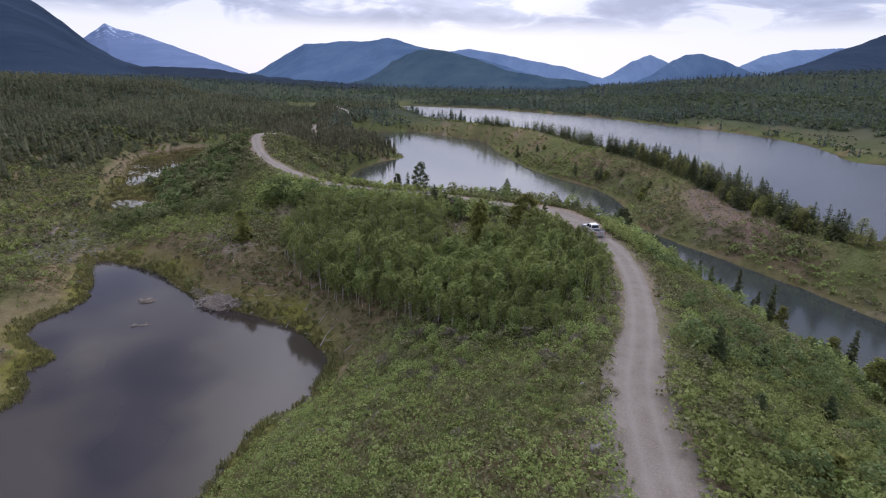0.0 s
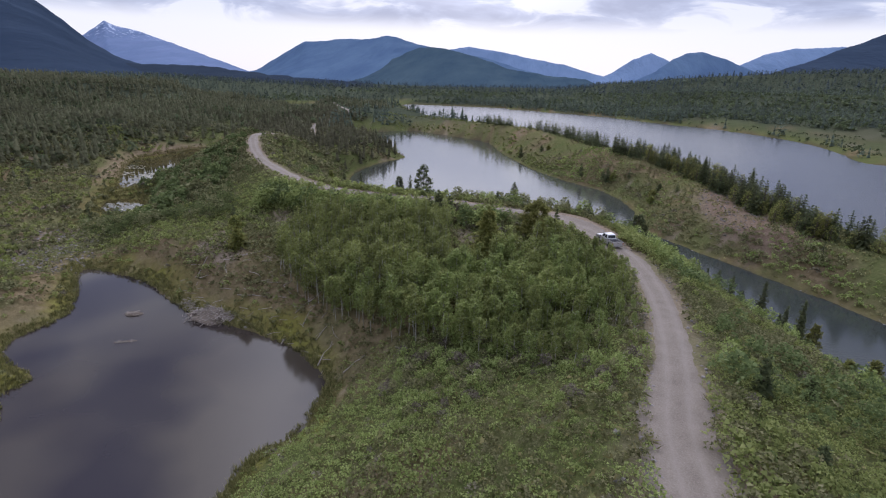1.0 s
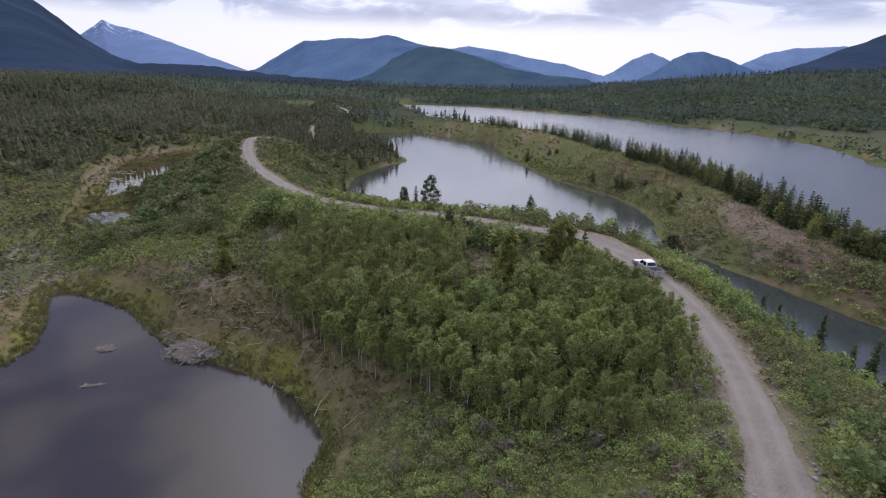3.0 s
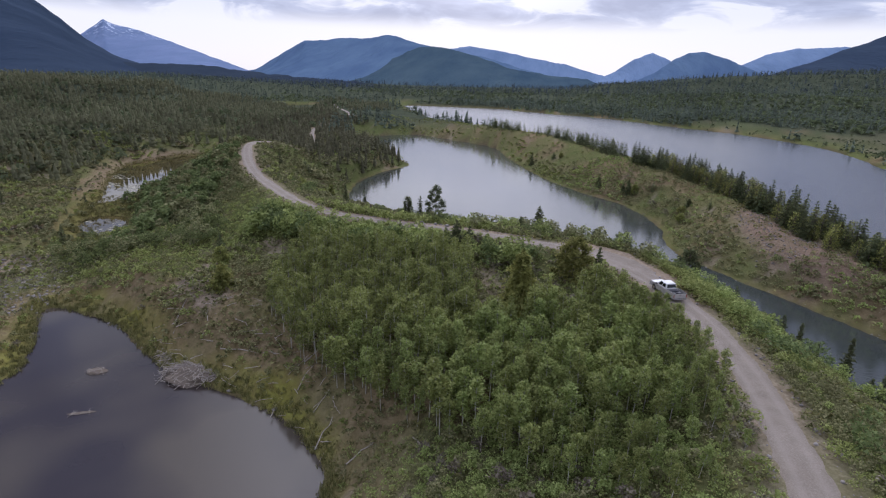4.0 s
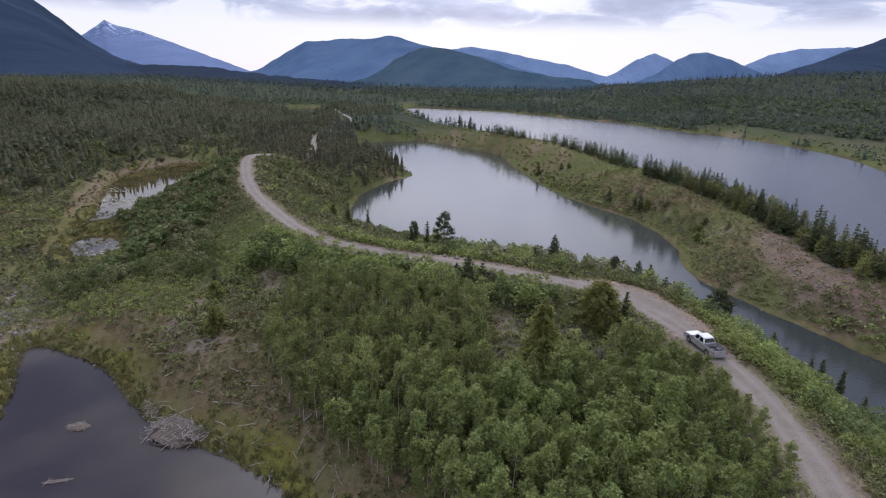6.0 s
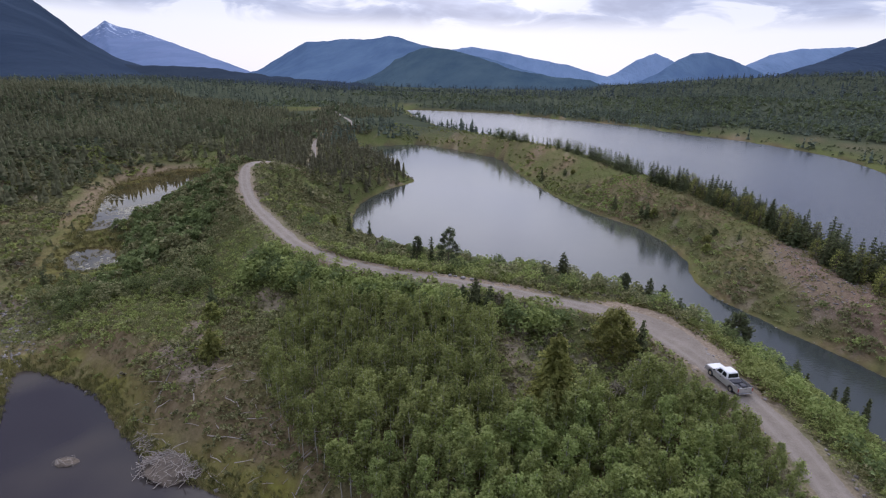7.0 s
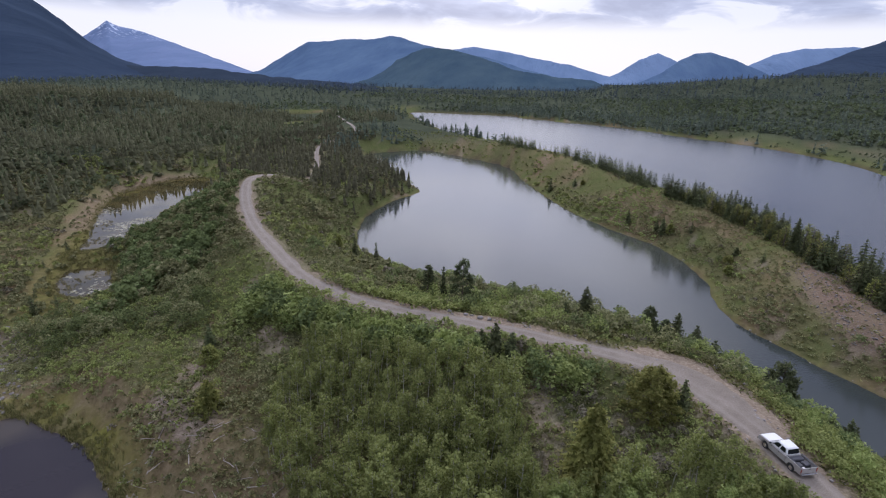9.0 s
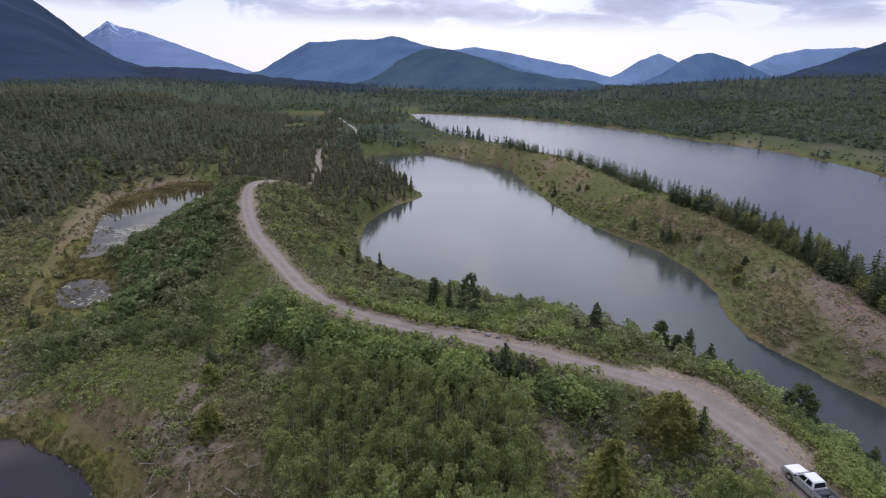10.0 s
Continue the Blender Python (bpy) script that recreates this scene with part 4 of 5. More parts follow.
def plant_scrub(n, box, gap, leaves, leaf, limit, seed, fresh=0.5, dead=1.0, tries=6):
    r = np.random.RandomState(seed)
    variants = [shrub_arrays(r, leaves, 0.9 + 0.2 * r.rand(), 1.15 + 0.4 * r.rand(), leaf) for _ in range(7)]
    x, y = sample(r, n, *box, lambda x, y: scrub(x, y)[0] * limit(x, y), gap, tries)
    P = place(x, y, 0.08)
    sc = np.minimum(scrub(x, y)[1], 1.7) * r.uniform(0.75, 1.25, len(P))
    tone = fbm(x, y, 26, 2) + 0.10 * r.normal(size=len(P)) + (fresh - 0.5) + 0.3 * (along(VERGE, x, y)[0] < 4.5)
    grey = (fbm(x, y, 6, 2) > 0.19 / dead ** 0.3) & (r.rand(len(P)) < dead) | (r.rand(len(P)) < 0.03 * dead)
    for s, mat, lab in (((tone > 0.0) & ~grey, M_ASPEN, "fresh green birch and aspen scrub on the slopes"), ((tone <= 0.0) & ~grey, M_WILLOW, "grey-green willow scrub on the slopes"), (grey, M_TWIG, "leafless grey scrub on the slopes")):
        if s.sum():
            V, F = scatter_join(variants, P[s], sc[s], r.uniform(0, 6.28, s.sum()), r)
            stuff("shrubs", V, F, mat, lab, "shrubs")
    return len(P)


low = lambda x, y: ((y < 76) & (x > -32) & (x < 13.5)) * 1.0
first = lambda x, y: ((x >= 13.5) & (y < 124)) * 1.0
face = lambda x, y: ((along(RIDGE, x, y)[0] < 30) & (y < 275) & (x > 0)) * 1.0
second = lambda x, y: (1 - first(x, y)) * (1 - face(x, y)) * (1 - low(x, y)) * (y < 152) * (x > -112)
third = lambda x, y: (1 - first(x, y)) * (1 - face(x, y)) * (1 - (y < 152) * (x > -112)) * smooth01((330 - y) / 90)
plant_scrub(2700, (-32, 13.5, 26, 76), 0.66, 52, 0.23, low, 20, 0.52, 0.4)
plant_scrub(2400, (13, 62, 26, 124), 0.95, 92, 0.20, first, 21, 0.54, 0.45)
plant_scrub(5200, (-112, 60, 60, 152), 0.90, 50, 0.33, second, 22, 0.47, 0.5)
plant_scrub(6200, (-235, 125, 85, 330), 1.4, 32, 0.62, third, 23, 0.38, 0.5, 16)
plant_scrub(3000, (0, 112, 96, 275), 0.9, 46, 0.36, face, 25, 0.42, 0.45)
plant_scrub(800, (-150, 45, 262, 500), 2.0, 32, 0.75, lambda x, y: (along(RIDGE, x, y)[0] < 40) * 1.6, 24, 0.66, 0.1)
plant_scrub(1100, (-30, 45, -6, 26), 0.95, 40, 0.26, lambda x, y: 1.0 + 0 * x, 26, 0.52, 0.4)

# taller bushes: beside the track, on the lake's bank, round the mound and down the eastern slope
def plant_bushes(n, box, gap, keep, tall, mats, seed):
    """tall(x, y, ground, random) gives the heights; mats the share of each leaf."""
    r = np.random.RandomState(seed)
    variants = [shrub_arrays(r, 170, 0.46 + 0.12 * r.rand(), 1.0, 0.095) for _ in range(8)]
    x, y = sample(r, n, *box, keep, gap)
    P = place(x, y, 0.1)
    h = tall(x, y, P[:, 2], r)
    pick = r.rand(len(P)) + 0.9 * fbm(x, y, 14, 2)
    for lo, hi, mat, lab in mats:
        s = (pick >= lo) & (pick < hi)
        if s.sum():
            V, F = scatter_join(variants, P[s], h[s], r.uniform(0, 6.28, s.sum()), r, r.uniform(0.8, 1.3, s.sum()))
            stuff("bushes", V, F, mat, lab, "bushes")


BRIGHT, ALDER, WILLOW = "fresh green aspen bushes", "dense dark green alder bushes", "grey-green willow bushes"
plant_bushes(330, (-66, 8, 106, 134), 0.95, lambda x, y: smooth01((5.0 - along(VERGE, x, y)[0]) / 2) * (1 - 0.9 * (np.abs(x + 17.6) < 3.6) * (y < 117)) * smooth01((along(ROAD, x, y)[0] - 2.4) / 0.8) * (1 - 0.9 * np.clip(scarred(x, y), 0, 1)),
             lambda x, y, z, r: np.clip(16.9 + 0.26 * (along(ROAD, x, y)[0] - 1.8) + r.uniform(-0.8, 0.5, len(x)) - z, 0.9, 4.8), ((-9, 0.62, M_ASPEN, BRIGHT + " beside the track"), (0.62, 9, M_ALDER, ALDER + " beside the track")), 51)
bank_keep = lambda x, y: smooth01((along(ROAD, x, y)[0] - 4.2) / 1.5) * smooth01((water_distance(x, y) - 1.0) / 2) * (y > 118 - 0.25 * (x + 5)) * (np.hypot(x - 21.8, y - 118.5) > 4.5) * smooth01((fbm(x, y, 9, 2) + 0.07 + 0.10 * smooth01((x + 46) / 12)) / 0.10) * (1 - 0.9 * np.clip(scarred(x, y), 0, 1))
plant_bushes(340, (-52, 24, 108, 186), 1.25, bank_keep, lambda x, y, z, r: (1.3 + 2.9 * r.rand(len(x)) ** 1.3) * (0.75 + 0.35 * smooth01((x + 40) / 20)),
             ((-9, 0.40, M_ASPEN, BRIGHT + " on the lake's bank"), (0.40, 0.72, M_ALDER, ALDER + " on the lake's bank"), (0.72, 9, M_WILLOW, WILLOW + " on the lake's bank")), 52)
plant_bushes(330, (-175, -64, 150, 330), 2.0, lambda x, y: smooth01((water_distance(x, y) - 1.5) / 3) * smooth01((along(ROAD, x, y)[0] - 3) / 2) * smooth01((fbm(x, y, 12, 2) + 0.05) / 0.1) * (x > -112 - 0.45 * (y - 190)) * ~inside(THICKET, x, y) * (along(RIDGE, x, y)[0] > 30),
             lambda x, y, z, r: 1.3 + 2.2 * r.rand(len(x)) ** 1.3, ((-9, 0.45, M_ALDER, ALDER + " on the headland"), (0.45, 9, M_WILLOW, WILLOW + " on the headland")), 56)
plant_bushes(420, (-14, 13, 40, 72), 0.85, lambda x, y: smooth01((along(ROAD, x, y)[0] - 3.3) / 1.5) * smooth01((y - 42 - 0.35 * np.abs(x - 4)) / 8) * smooth01((fbm(x, y, 7, 2) + 0.10) / 0.1),
             lambda x, y, z, r: (0.8 + 1.5 * r.rand(len(x))) * (0.6 + 0.4 * smooth01((y - 46) / 14)), ((-9, 0.66, M_ASPEN, BRIGHT + " before the grove"), (0.66, 0.95, M_WILLOW, WILLOW + " before the grove"), (0.95, 9, M_TWIG, "leafless grey bushes before the grove")), 58)
GULLY = [(-19, 113, 0), (-10, 109, 0), (-2, 105.5, 0), (2, 100, 0)]
plant_bushes(120, (-26, 8, 94, 118), 0.9, lambda x, y: smooth01((6 - along(GULLY, x, y)[0]) / 4) * smooth01((along(ROAD, x, y)[0] - 3) / 1), lambda x, y, z, r: 0.8 + 1.3 * r.rand(len(x)),
             ((-9, 0.55, M_TWIG, "leafless grey bushes in the hollow below the track"), (0.55, 9, M_WILLOW, WILLOW + " in the hollow below the track")), 57)
RIM = [(-113, 128, 0), (-103, 122, 0), (-95, 125, 0), (-86, 128, 0), (-78, 128, 0), (-88, 138, 0)]
plant_bushes(170, (-120, -70, 112, 146), 1.3, lambda x, y: smooth01((6.5 - along(RIM, x, y)[0]) / 4), lambda x, y, z, r: 1.6 + 2.6 * r.rand(len(x)),
             ((-9, 0.5, M_WILLOW, WILLOW + " round the mound"), (0.5, 9, M_ALDER, ALDER + " round the mound")), 53)
plant_bushes(300, (19, 54, 30, 126), 1.6, lambda x, y: smooth01((along(ROAD, x, y)[0] - 3.4) / 2) * smooth01((water_distance(x, y) - 1.5) / 2) * smooth01((fbm(x, y, 8, 2) + 0.06) / 0.1) * (x < 52) * (np.hypot(x - 21.8, y - 118.5) > 4.5),
             lambda x, y, z, r: 1.3 + 2.4 * r.rand(len(x)) ** 1.5, ((-9, 0.38, M_ASPEN, BRIGHT + " down the slope"), (0.38, 9, M_ALDER, ALDER + " down the slope")), 54)
plant_bushes(110, (-20, 75, 118, 300), 1.6, lambda x, y: (along(RIDGE, x, y)[0] < 40) * smooth01((13 - water_distance(x, y)) / 6) * smooth01((water_distance(x, y) - 2) / 2) * smooth01((fbm(x, y, 13, 2) - 0.0) / 0.08) * (x > 10 - 0.1 * (y - 200)),
             lambda x, y, z, r: 1.2 + 2.2 * r.rand(len(x)), ((-9, 0.5, M_WILLOW, WILLOW + " at the foot of the ridge"), (0.5, 0.8, M_ALDER, ALDER + " at the foot of the ridge"), (0.8, 9, M_TWIG, "leafless grey bushes at the foot of the ridge")), 55)

# tall thicket on the flank above the slough
r = np.random.RandomState(41)
variants = [shrub_arrays(r, 116, 0.9 + 0.3 * r.rand(), 1.7 + 0.7 * r.rand(), 0.36) for _ in range(8)]
x, y = sample(r, 1150, -158, -86, 122, 266, lambda x, y: np.where(inside(THICKET, x, y), 1.0, 0.35 * smooth01((7 - along([(a, b, 0) for a, b in THICKET], x, y)[0]) / 5)) * (along(ROAD, x, y)[0] > 3) * (water_distance(x, y) > 2), 1.25)
sc = r.uniform(1.0, 2.0, len(x)) * (1 + 1.1 * fbm(x, y, 10, 2)) * np.where(inside(THICKET, x, y), 1.0, 0.6)
mixed = r.rand(len(x)) < 0.6 + fbm(x, y, 14, 2)
for s, mat in ((mixed, M_ALDER), (~mixed, M_WILLOW)):
    V, F = scatter_join(variants, place(x[s], y[s], 0.1), sc[s], r.uniform(0, 6.28, s.sum()), r)
    stuff("thicket", V, F, mat, "dense green aspen and alder thicket below the track", "thicket")

# conifers along the ridge beyond the channel
spruces = [tree_proto("spruce_tree", spruce_arrays(rng, 6.6 + rng.rand(), 1.6 + 0.45 * rng.rand(), 12, 7, 4), M_BARK, M_SPRUCE, "dark green spruce with drooping branches", "tree", "conifers along the ridge") for _ in range(6)]
pines = [tree_proto("pine_tree", pine_arrays(rng, 6.2, 1.75, 520), M_BARK, M_PINE, "bushy yellow-green pine with a rounded top", "tree", "conifers along the ridge") for _ in range(4)]
rx, ry = [], []
for (ax, ay, az), (bx, by, bz) in zip(RIDGE[2:], RIDGE[3:]):
    n = int(math.hypot(bx - ax, by - ay) / (0.60 if ay < 330 else 0.95))
    f = rng.rand(n)
    ux, uy = -(by - ay), (bx - ax)
    ul = math.hypot(ux, uy)
    off = -1.5 + 11 * rng.rand(n) ** 1.2
    rx.append(ax + (bx - ax) * f + ux / ul * off); ry.append(ay + (by - ay) * f + uy / ul * off)
rx, ry = np.concatenate(rx), np.concatenate(ry)
keep = (fbm(rx, ry, 14, 2) > -0.13) | (ry < 260)
thin = (ry < 152) & (rng.rand(len(rx)) < 0.3)
rx, ry = rx[keep & ~thin], ry[keep & ~thin]
distant = ry > 262
tv = [spruce_arrays(rng, 6.5, 1.75, 9, 6, 3)[1] for _ in range(4)]
V, F = scatter_join(tv, place(rx[distant], ry[distant], 0.1), rng.uniform(0.6, 1.15, distant.sum()), rng.uniform(0, 6.28, distant.sum()), rng)
stuff("ridge_spruces", V, F, M_SPRUCE, "row of dark spruces along the far end of the ridge", "trees")
rx, ry = rx[~distant], ry[~distant]
P = place(rx, ry, 0.1)
kind = rng.rand(len(P)) < 0.58
plant_trees(spruces, P[kind], rng.uniform(0.6, 1.25, kind.sum()), rng.uniform(0, 6.28, kind.sum()), rng)
plant_trees(pines, P[~kind], rng.uniform(0.6, 1.15, (~kind).sum()), rng.uniform(0, 6.28, (~kind).sum()), rng)

# single conifers: x, y, height of the top, width, pine or spruce
SINGLES = [(-27.3, 138, 22.2, 5.0, "d"), (-32, 143, 18.0, 1.8, "s"), (-35.8, 146, 17.3, 3.0, "d"), (-4.6, 137.5, 18.8, 5.4, "s"), (-8.2, 133.5, 17.2, 1.3, "s"),
           (13.0, 143.5, 13.0, 3.8, "s"), (11.2, 144, 11.4, 2.4, "d"), (8.6, 146.5, 12.8, 3.8, "d"), (12.8, 131, 16.4, 3.8, "s"), (15.4, 129.5, 14.8, 3.0, "s"),
           (21.8, 120, 17.2, 5.0, "d"), (28, 113.5, 13.2, 2.8, "s"), (26, 114.3, 12.0, 2.4, "s"), (-55.6, 171, 12.4, 1.5, "s"), (-63, 175, 12.8, 1.9, "s"), (-68, 176, 12.2, 2.2, "p"),
           (-18.6, 115.3, 20.4, 3.8, "s"), (-16.2, 114.6, 19.6, 3.0, "s"), (-20.8, 116.8, 18.4, 1.8, "s"), (1.5, 105.4, 22.0, 7.0, "p"), (5.2, 106.2, 20.2, 2.0, "s"),
           (-6.0, 95.5, 22.4, 7.2, "y"), (-2.2, 94.5, 17.6, 3.0, "y"), (-57, 102, 13.2, 4.8, "y"), (-63.5, 112, 12.6, 3.0, "p"), (-67, 117, 13.4, 2.6, "s"),
           (45.4, 98.5, 7.0, 2.8, "s"), (43, 101, 6.2, 2.3, "s"), (38, 92.5, 8.6, 1.4, "s"), (40, 110, 6.4, 1.6, "s"), (35.6, 117, 8.0, 1.6, "s"), (34, 122, 7.2, 1.4, "s"),
           (43.6, 81, 8.8, 2.2, "p"), (46, 80, 9.8, 2.4, "p"), (48.0, 79, 11.4, 2.2, "s"), (47, 71.5, 11.2, 3.6, "p"), (50, 74, 10.5, 3.2, "p"), (52, 70, 9.8, 2.6, "s"),
           (23.6, 57.6, 19.2, 2.4, "s"), (24, 47.2, 16.4, 1.6, "s"), (27, 41, 16.0, 2.2, "p"), (-12, 307, 8.0, 3.0, "s"), (-1, 301, 9.6, 3.0, "s"), (2.5, 298, 6.6, 2.4, "p"), (17.5, 249, 8.4, 2.8, "s"), (27.5, 237, 9.0, 3.4, "s"), (29.5, 235, 7.6, 2.8, "p"), (26, 240, 6.8, 2.4, "s"), (40, 205, 6.4, 3.0, "p"), (41.4, 104.6, 10.5, 2.4, "s"), (43.4, 94.8, 11.5, 2.8, "s"), (43, 89.5, 10.0, 2.4, "p"), (42.4, 97.6, 9.0, 2.2, "s"), (40.4, 117, 6.8, 1.8, "s"), (38.6, 119.5, 7.0, 1.7, "s"),
           (38.6, 199, 5.6, 2.8, "p"), (42.4, 207, 6.6, 2.4, "s"), (30, 62, 13.0, 1.5, "s"), (33, 54, 12.0, 1.8, "s")]
def single_conifers():
    for i, (x, y, top, width, k) in enumerate(SINGLES):
        r = np.random.RandomState(300 + i)
        z = float(height(x, y)[0]) - 0.1
        h = max(top - z, 2.5)
        if k in "pd":
            a = pine_arrays(r, h, width / 2, int((420 + 220 * width * h ** 0.5) * (1.6 if width > 5 else 1.0)), 0.05)
            label = "bushy dark green pine by the lake" if k == "d" else "bushy yellow-green pine standing alone" if width > 3 else "small bushy pine among the scrub"
            e = tree_proto("pine_tree", a, M_BARK, M_SPRUCE if k == "d" else M_PINE, label, "tree", "conifers by the track and shores")
        else:
            a = spruce_arrays(r, h, width / 2, max(9, int(h * 2.1)), 9, *((26, 0.6) if k == "y" else (8 if width > 3.5 else 5, 0.75)))
            e = tree_proto("spruce_tree", a, M_BARK, M_PINE if k == "y" else M_SPRUCE, "broad olive-green spruce beside the aspens" if k == "y" else "slender dark spruce among the scrub", "tree", "conifers by the track and shores")
        e.matrix_basis = pose(x, y, z, 0, 0, 37 * i)


single_conifers()

# conifers dotted over the ridge face, the flats and round the road's far bend
fx, fy = sample(rng, 120, -230, 125, 95, 330, lambda x, y: (scrub(x, y)[0] > 0) * smooth01((water_distance(x, y) - 3) / 4) * ((x < -90) * 0.5 + (along(RIDGE, x, y)[0] < 26) * (y > 120) * 0.12 + (x > -130) * (x < -75) * (y > 165) * 0.9) * (along(ROAD, x, y)[0] > 5), 4.5)
P = place(fx, fy, 0.1)
plant_trees([tree_proto("spruce_tree", spruce_arrays(rng, 5.5, 1.1, 10, 6, 3), M_BARK, M_SPRUCE, "small dark spruce on open ground", "tree", "scattered small spruces") for _ in range(3)],
            P, rng.uniform(0.4, 1.0, len(P)), rng.uniform(0, 6.28, len(P)), rng)

# far woods
cones = [cone_tree_arrays(rng) for _ in range(8)] + [fuzzy_conifer_arrays(rng) for _ in range(3)]
far_cones = [cone_tree_arrays(rng, 5, 3) for _ in range(5)] + [fuzzy_conifer_arrays(rng, 15, 1.4) for _ in range(5)]
MEADOW = [(215, 365, 0), (245, 440, 0), (235, 530, 0), (170, 620, 0)]


def woods_keep(x, y):
    dw = water_distance(x, y)
    b = fbm(x, y, 60, 4)
    open_marsh = (along([(-260, 548, 0), (-205, 435, 0)], x, y)[0] > 15) * (along([(-336, 718, 0), (-282, 600, 0)], x, y)[0] > 20)
    return np.clip(open_marsh * smooth01((dw - 5) / 8) * (0.72 + 1.3 * b) * (along(MEADOW, x, y)[0] > 30 + 60 * b) * (along(RIDGE, x, y)[0] > np.where(x > -25, 48, 25)) * (along(ROAD, x, y)[0] > np.where(y > 232, 1.7, 3.2)), 0, 1)


hill = lambda x, y: woods_keep(x, y) * smooth01((-186 - x + 0.05 * (y - 200)) / 22)
x1, y1 = sample(rng, 6400, -560, -175, 90, 640, lambda x, y: hill(x, y) * (0.35 + 0.65 * (fbm(x, y, 30, 3) > -0.04)), 2.6)
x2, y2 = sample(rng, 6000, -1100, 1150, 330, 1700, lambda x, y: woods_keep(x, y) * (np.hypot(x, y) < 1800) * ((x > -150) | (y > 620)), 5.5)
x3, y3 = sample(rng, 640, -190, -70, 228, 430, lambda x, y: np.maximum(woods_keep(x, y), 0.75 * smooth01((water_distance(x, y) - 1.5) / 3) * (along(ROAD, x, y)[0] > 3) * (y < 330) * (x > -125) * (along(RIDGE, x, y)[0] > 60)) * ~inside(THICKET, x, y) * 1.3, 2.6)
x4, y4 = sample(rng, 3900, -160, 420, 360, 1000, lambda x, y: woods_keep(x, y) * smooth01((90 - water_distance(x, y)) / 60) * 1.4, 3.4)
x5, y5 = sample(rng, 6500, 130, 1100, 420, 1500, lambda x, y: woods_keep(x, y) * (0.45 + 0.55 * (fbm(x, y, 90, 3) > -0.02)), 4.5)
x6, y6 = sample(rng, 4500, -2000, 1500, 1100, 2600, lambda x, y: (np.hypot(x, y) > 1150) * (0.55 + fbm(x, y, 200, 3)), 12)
# woods across the valley wear the haze-tinted needles, the farthest the bluest
for x, y, lo, hi, mat, lab in ((x5, y5, 5, 12, M_HAZE_WOODS, "spruce forest on the slope across the lake"), (x6, y6, 9, 16, M_HAZE_BLUE_WOODS, "forest on the valley's far floor, haze-blue in colour"), (x4, y4, 4.5, 10, M_HAZE_WOODS, "close-set spruces along the far shore"), (x1, y1, 4.5, 9.5, M_WOODS, "dark spruce forest on the hillside"), (x2, y2, 6, 13, M_HAZE_WOODS, "far spruce woods across the valley"), (x3, y3, 4, 8.5, M_WOODS, "spruce wood on the lake's headland")):
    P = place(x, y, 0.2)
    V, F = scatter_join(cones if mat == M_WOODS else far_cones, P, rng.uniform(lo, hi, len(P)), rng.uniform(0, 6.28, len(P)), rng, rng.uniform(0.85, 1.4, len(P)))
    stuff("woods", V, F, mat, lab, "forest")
# lone bushes on the meadow across the lake
clump = [shrub_arrays(rng, 30, 1.0, 1.4, 0.62) for _ in range(6)]
mbx, mby = sample(rng, 420, 130, 310, 340, 660, lambda x, y: (water_distance(x, y) > 2) * (along(MEADOW, x, y)[0] < 60) * smooth01((fbm(x, y, 30, 3) + 0.04) / 0.15), 2.5)
V, F = scatter_join(clump[:3], place(mbx, mby, 0.1), rng.uniform(0.35, 1.5, len(mbx)), rng.uniform(0, 6.28, len(mbx)), rng)
stuff("meadow_bushes", V, F, M_FAR_BROAD, "dark bushes standing on the lakeside meadow", "bushes")
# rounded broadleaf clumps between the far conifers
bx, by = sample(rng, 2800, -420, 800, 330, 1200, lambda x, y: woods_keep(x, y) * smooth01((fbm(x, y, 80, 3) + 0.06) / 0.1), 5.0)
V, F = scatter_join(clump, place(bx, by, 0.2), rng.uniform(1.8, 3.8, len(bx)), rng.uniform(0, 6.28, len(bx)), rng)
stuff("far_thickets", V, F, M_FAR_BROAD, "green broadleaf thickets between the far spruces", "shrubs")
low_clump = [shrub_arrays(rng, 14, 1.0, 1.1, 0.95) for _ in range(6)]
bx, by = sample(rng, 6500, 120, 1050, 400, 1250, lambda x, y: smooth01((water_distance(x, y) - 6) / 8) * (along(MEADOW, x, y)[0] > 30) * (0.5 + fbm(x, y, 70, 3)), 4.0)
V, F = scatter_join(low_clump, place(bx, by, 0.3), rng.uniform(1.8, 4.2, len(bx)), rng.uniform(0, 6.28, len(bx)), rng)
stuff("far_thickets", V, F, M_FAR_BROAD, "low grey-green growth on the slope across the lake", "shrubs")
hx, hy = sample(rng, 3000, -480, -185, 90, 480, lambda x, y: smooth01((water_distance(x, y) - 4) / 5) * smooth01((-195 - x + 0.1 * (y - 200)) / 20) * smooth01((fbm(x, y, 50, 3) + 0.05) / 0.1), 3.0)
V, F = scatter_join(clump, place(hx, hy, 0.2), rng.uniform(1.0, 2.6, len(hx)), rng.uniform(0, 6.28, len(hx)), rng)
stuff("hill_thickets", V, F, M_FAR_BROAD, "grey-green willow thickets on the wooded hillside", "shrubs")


def herb_arrays(r, n=6, spread=0.6):
    a, q = r.rand(n) * 6.283, spread * np.sqrt(r.rand(n))
    b = np.column_stack([q * np.cos(a), q * np.sin(a), 0.02 + 0.22 * r.rand(n)])
    u, w = r.normal(size=(n, 3)) * (0.13, 0.13, 0.06), r.normal(size=(n, 3)) * (0.13, 0.13, 0.10)
    return np.stack([b - u, b + u, b + w + (0, 0, 0.06)], 1).reshape(-1, 3), np.arange(3 * n).reshape(n, 3)


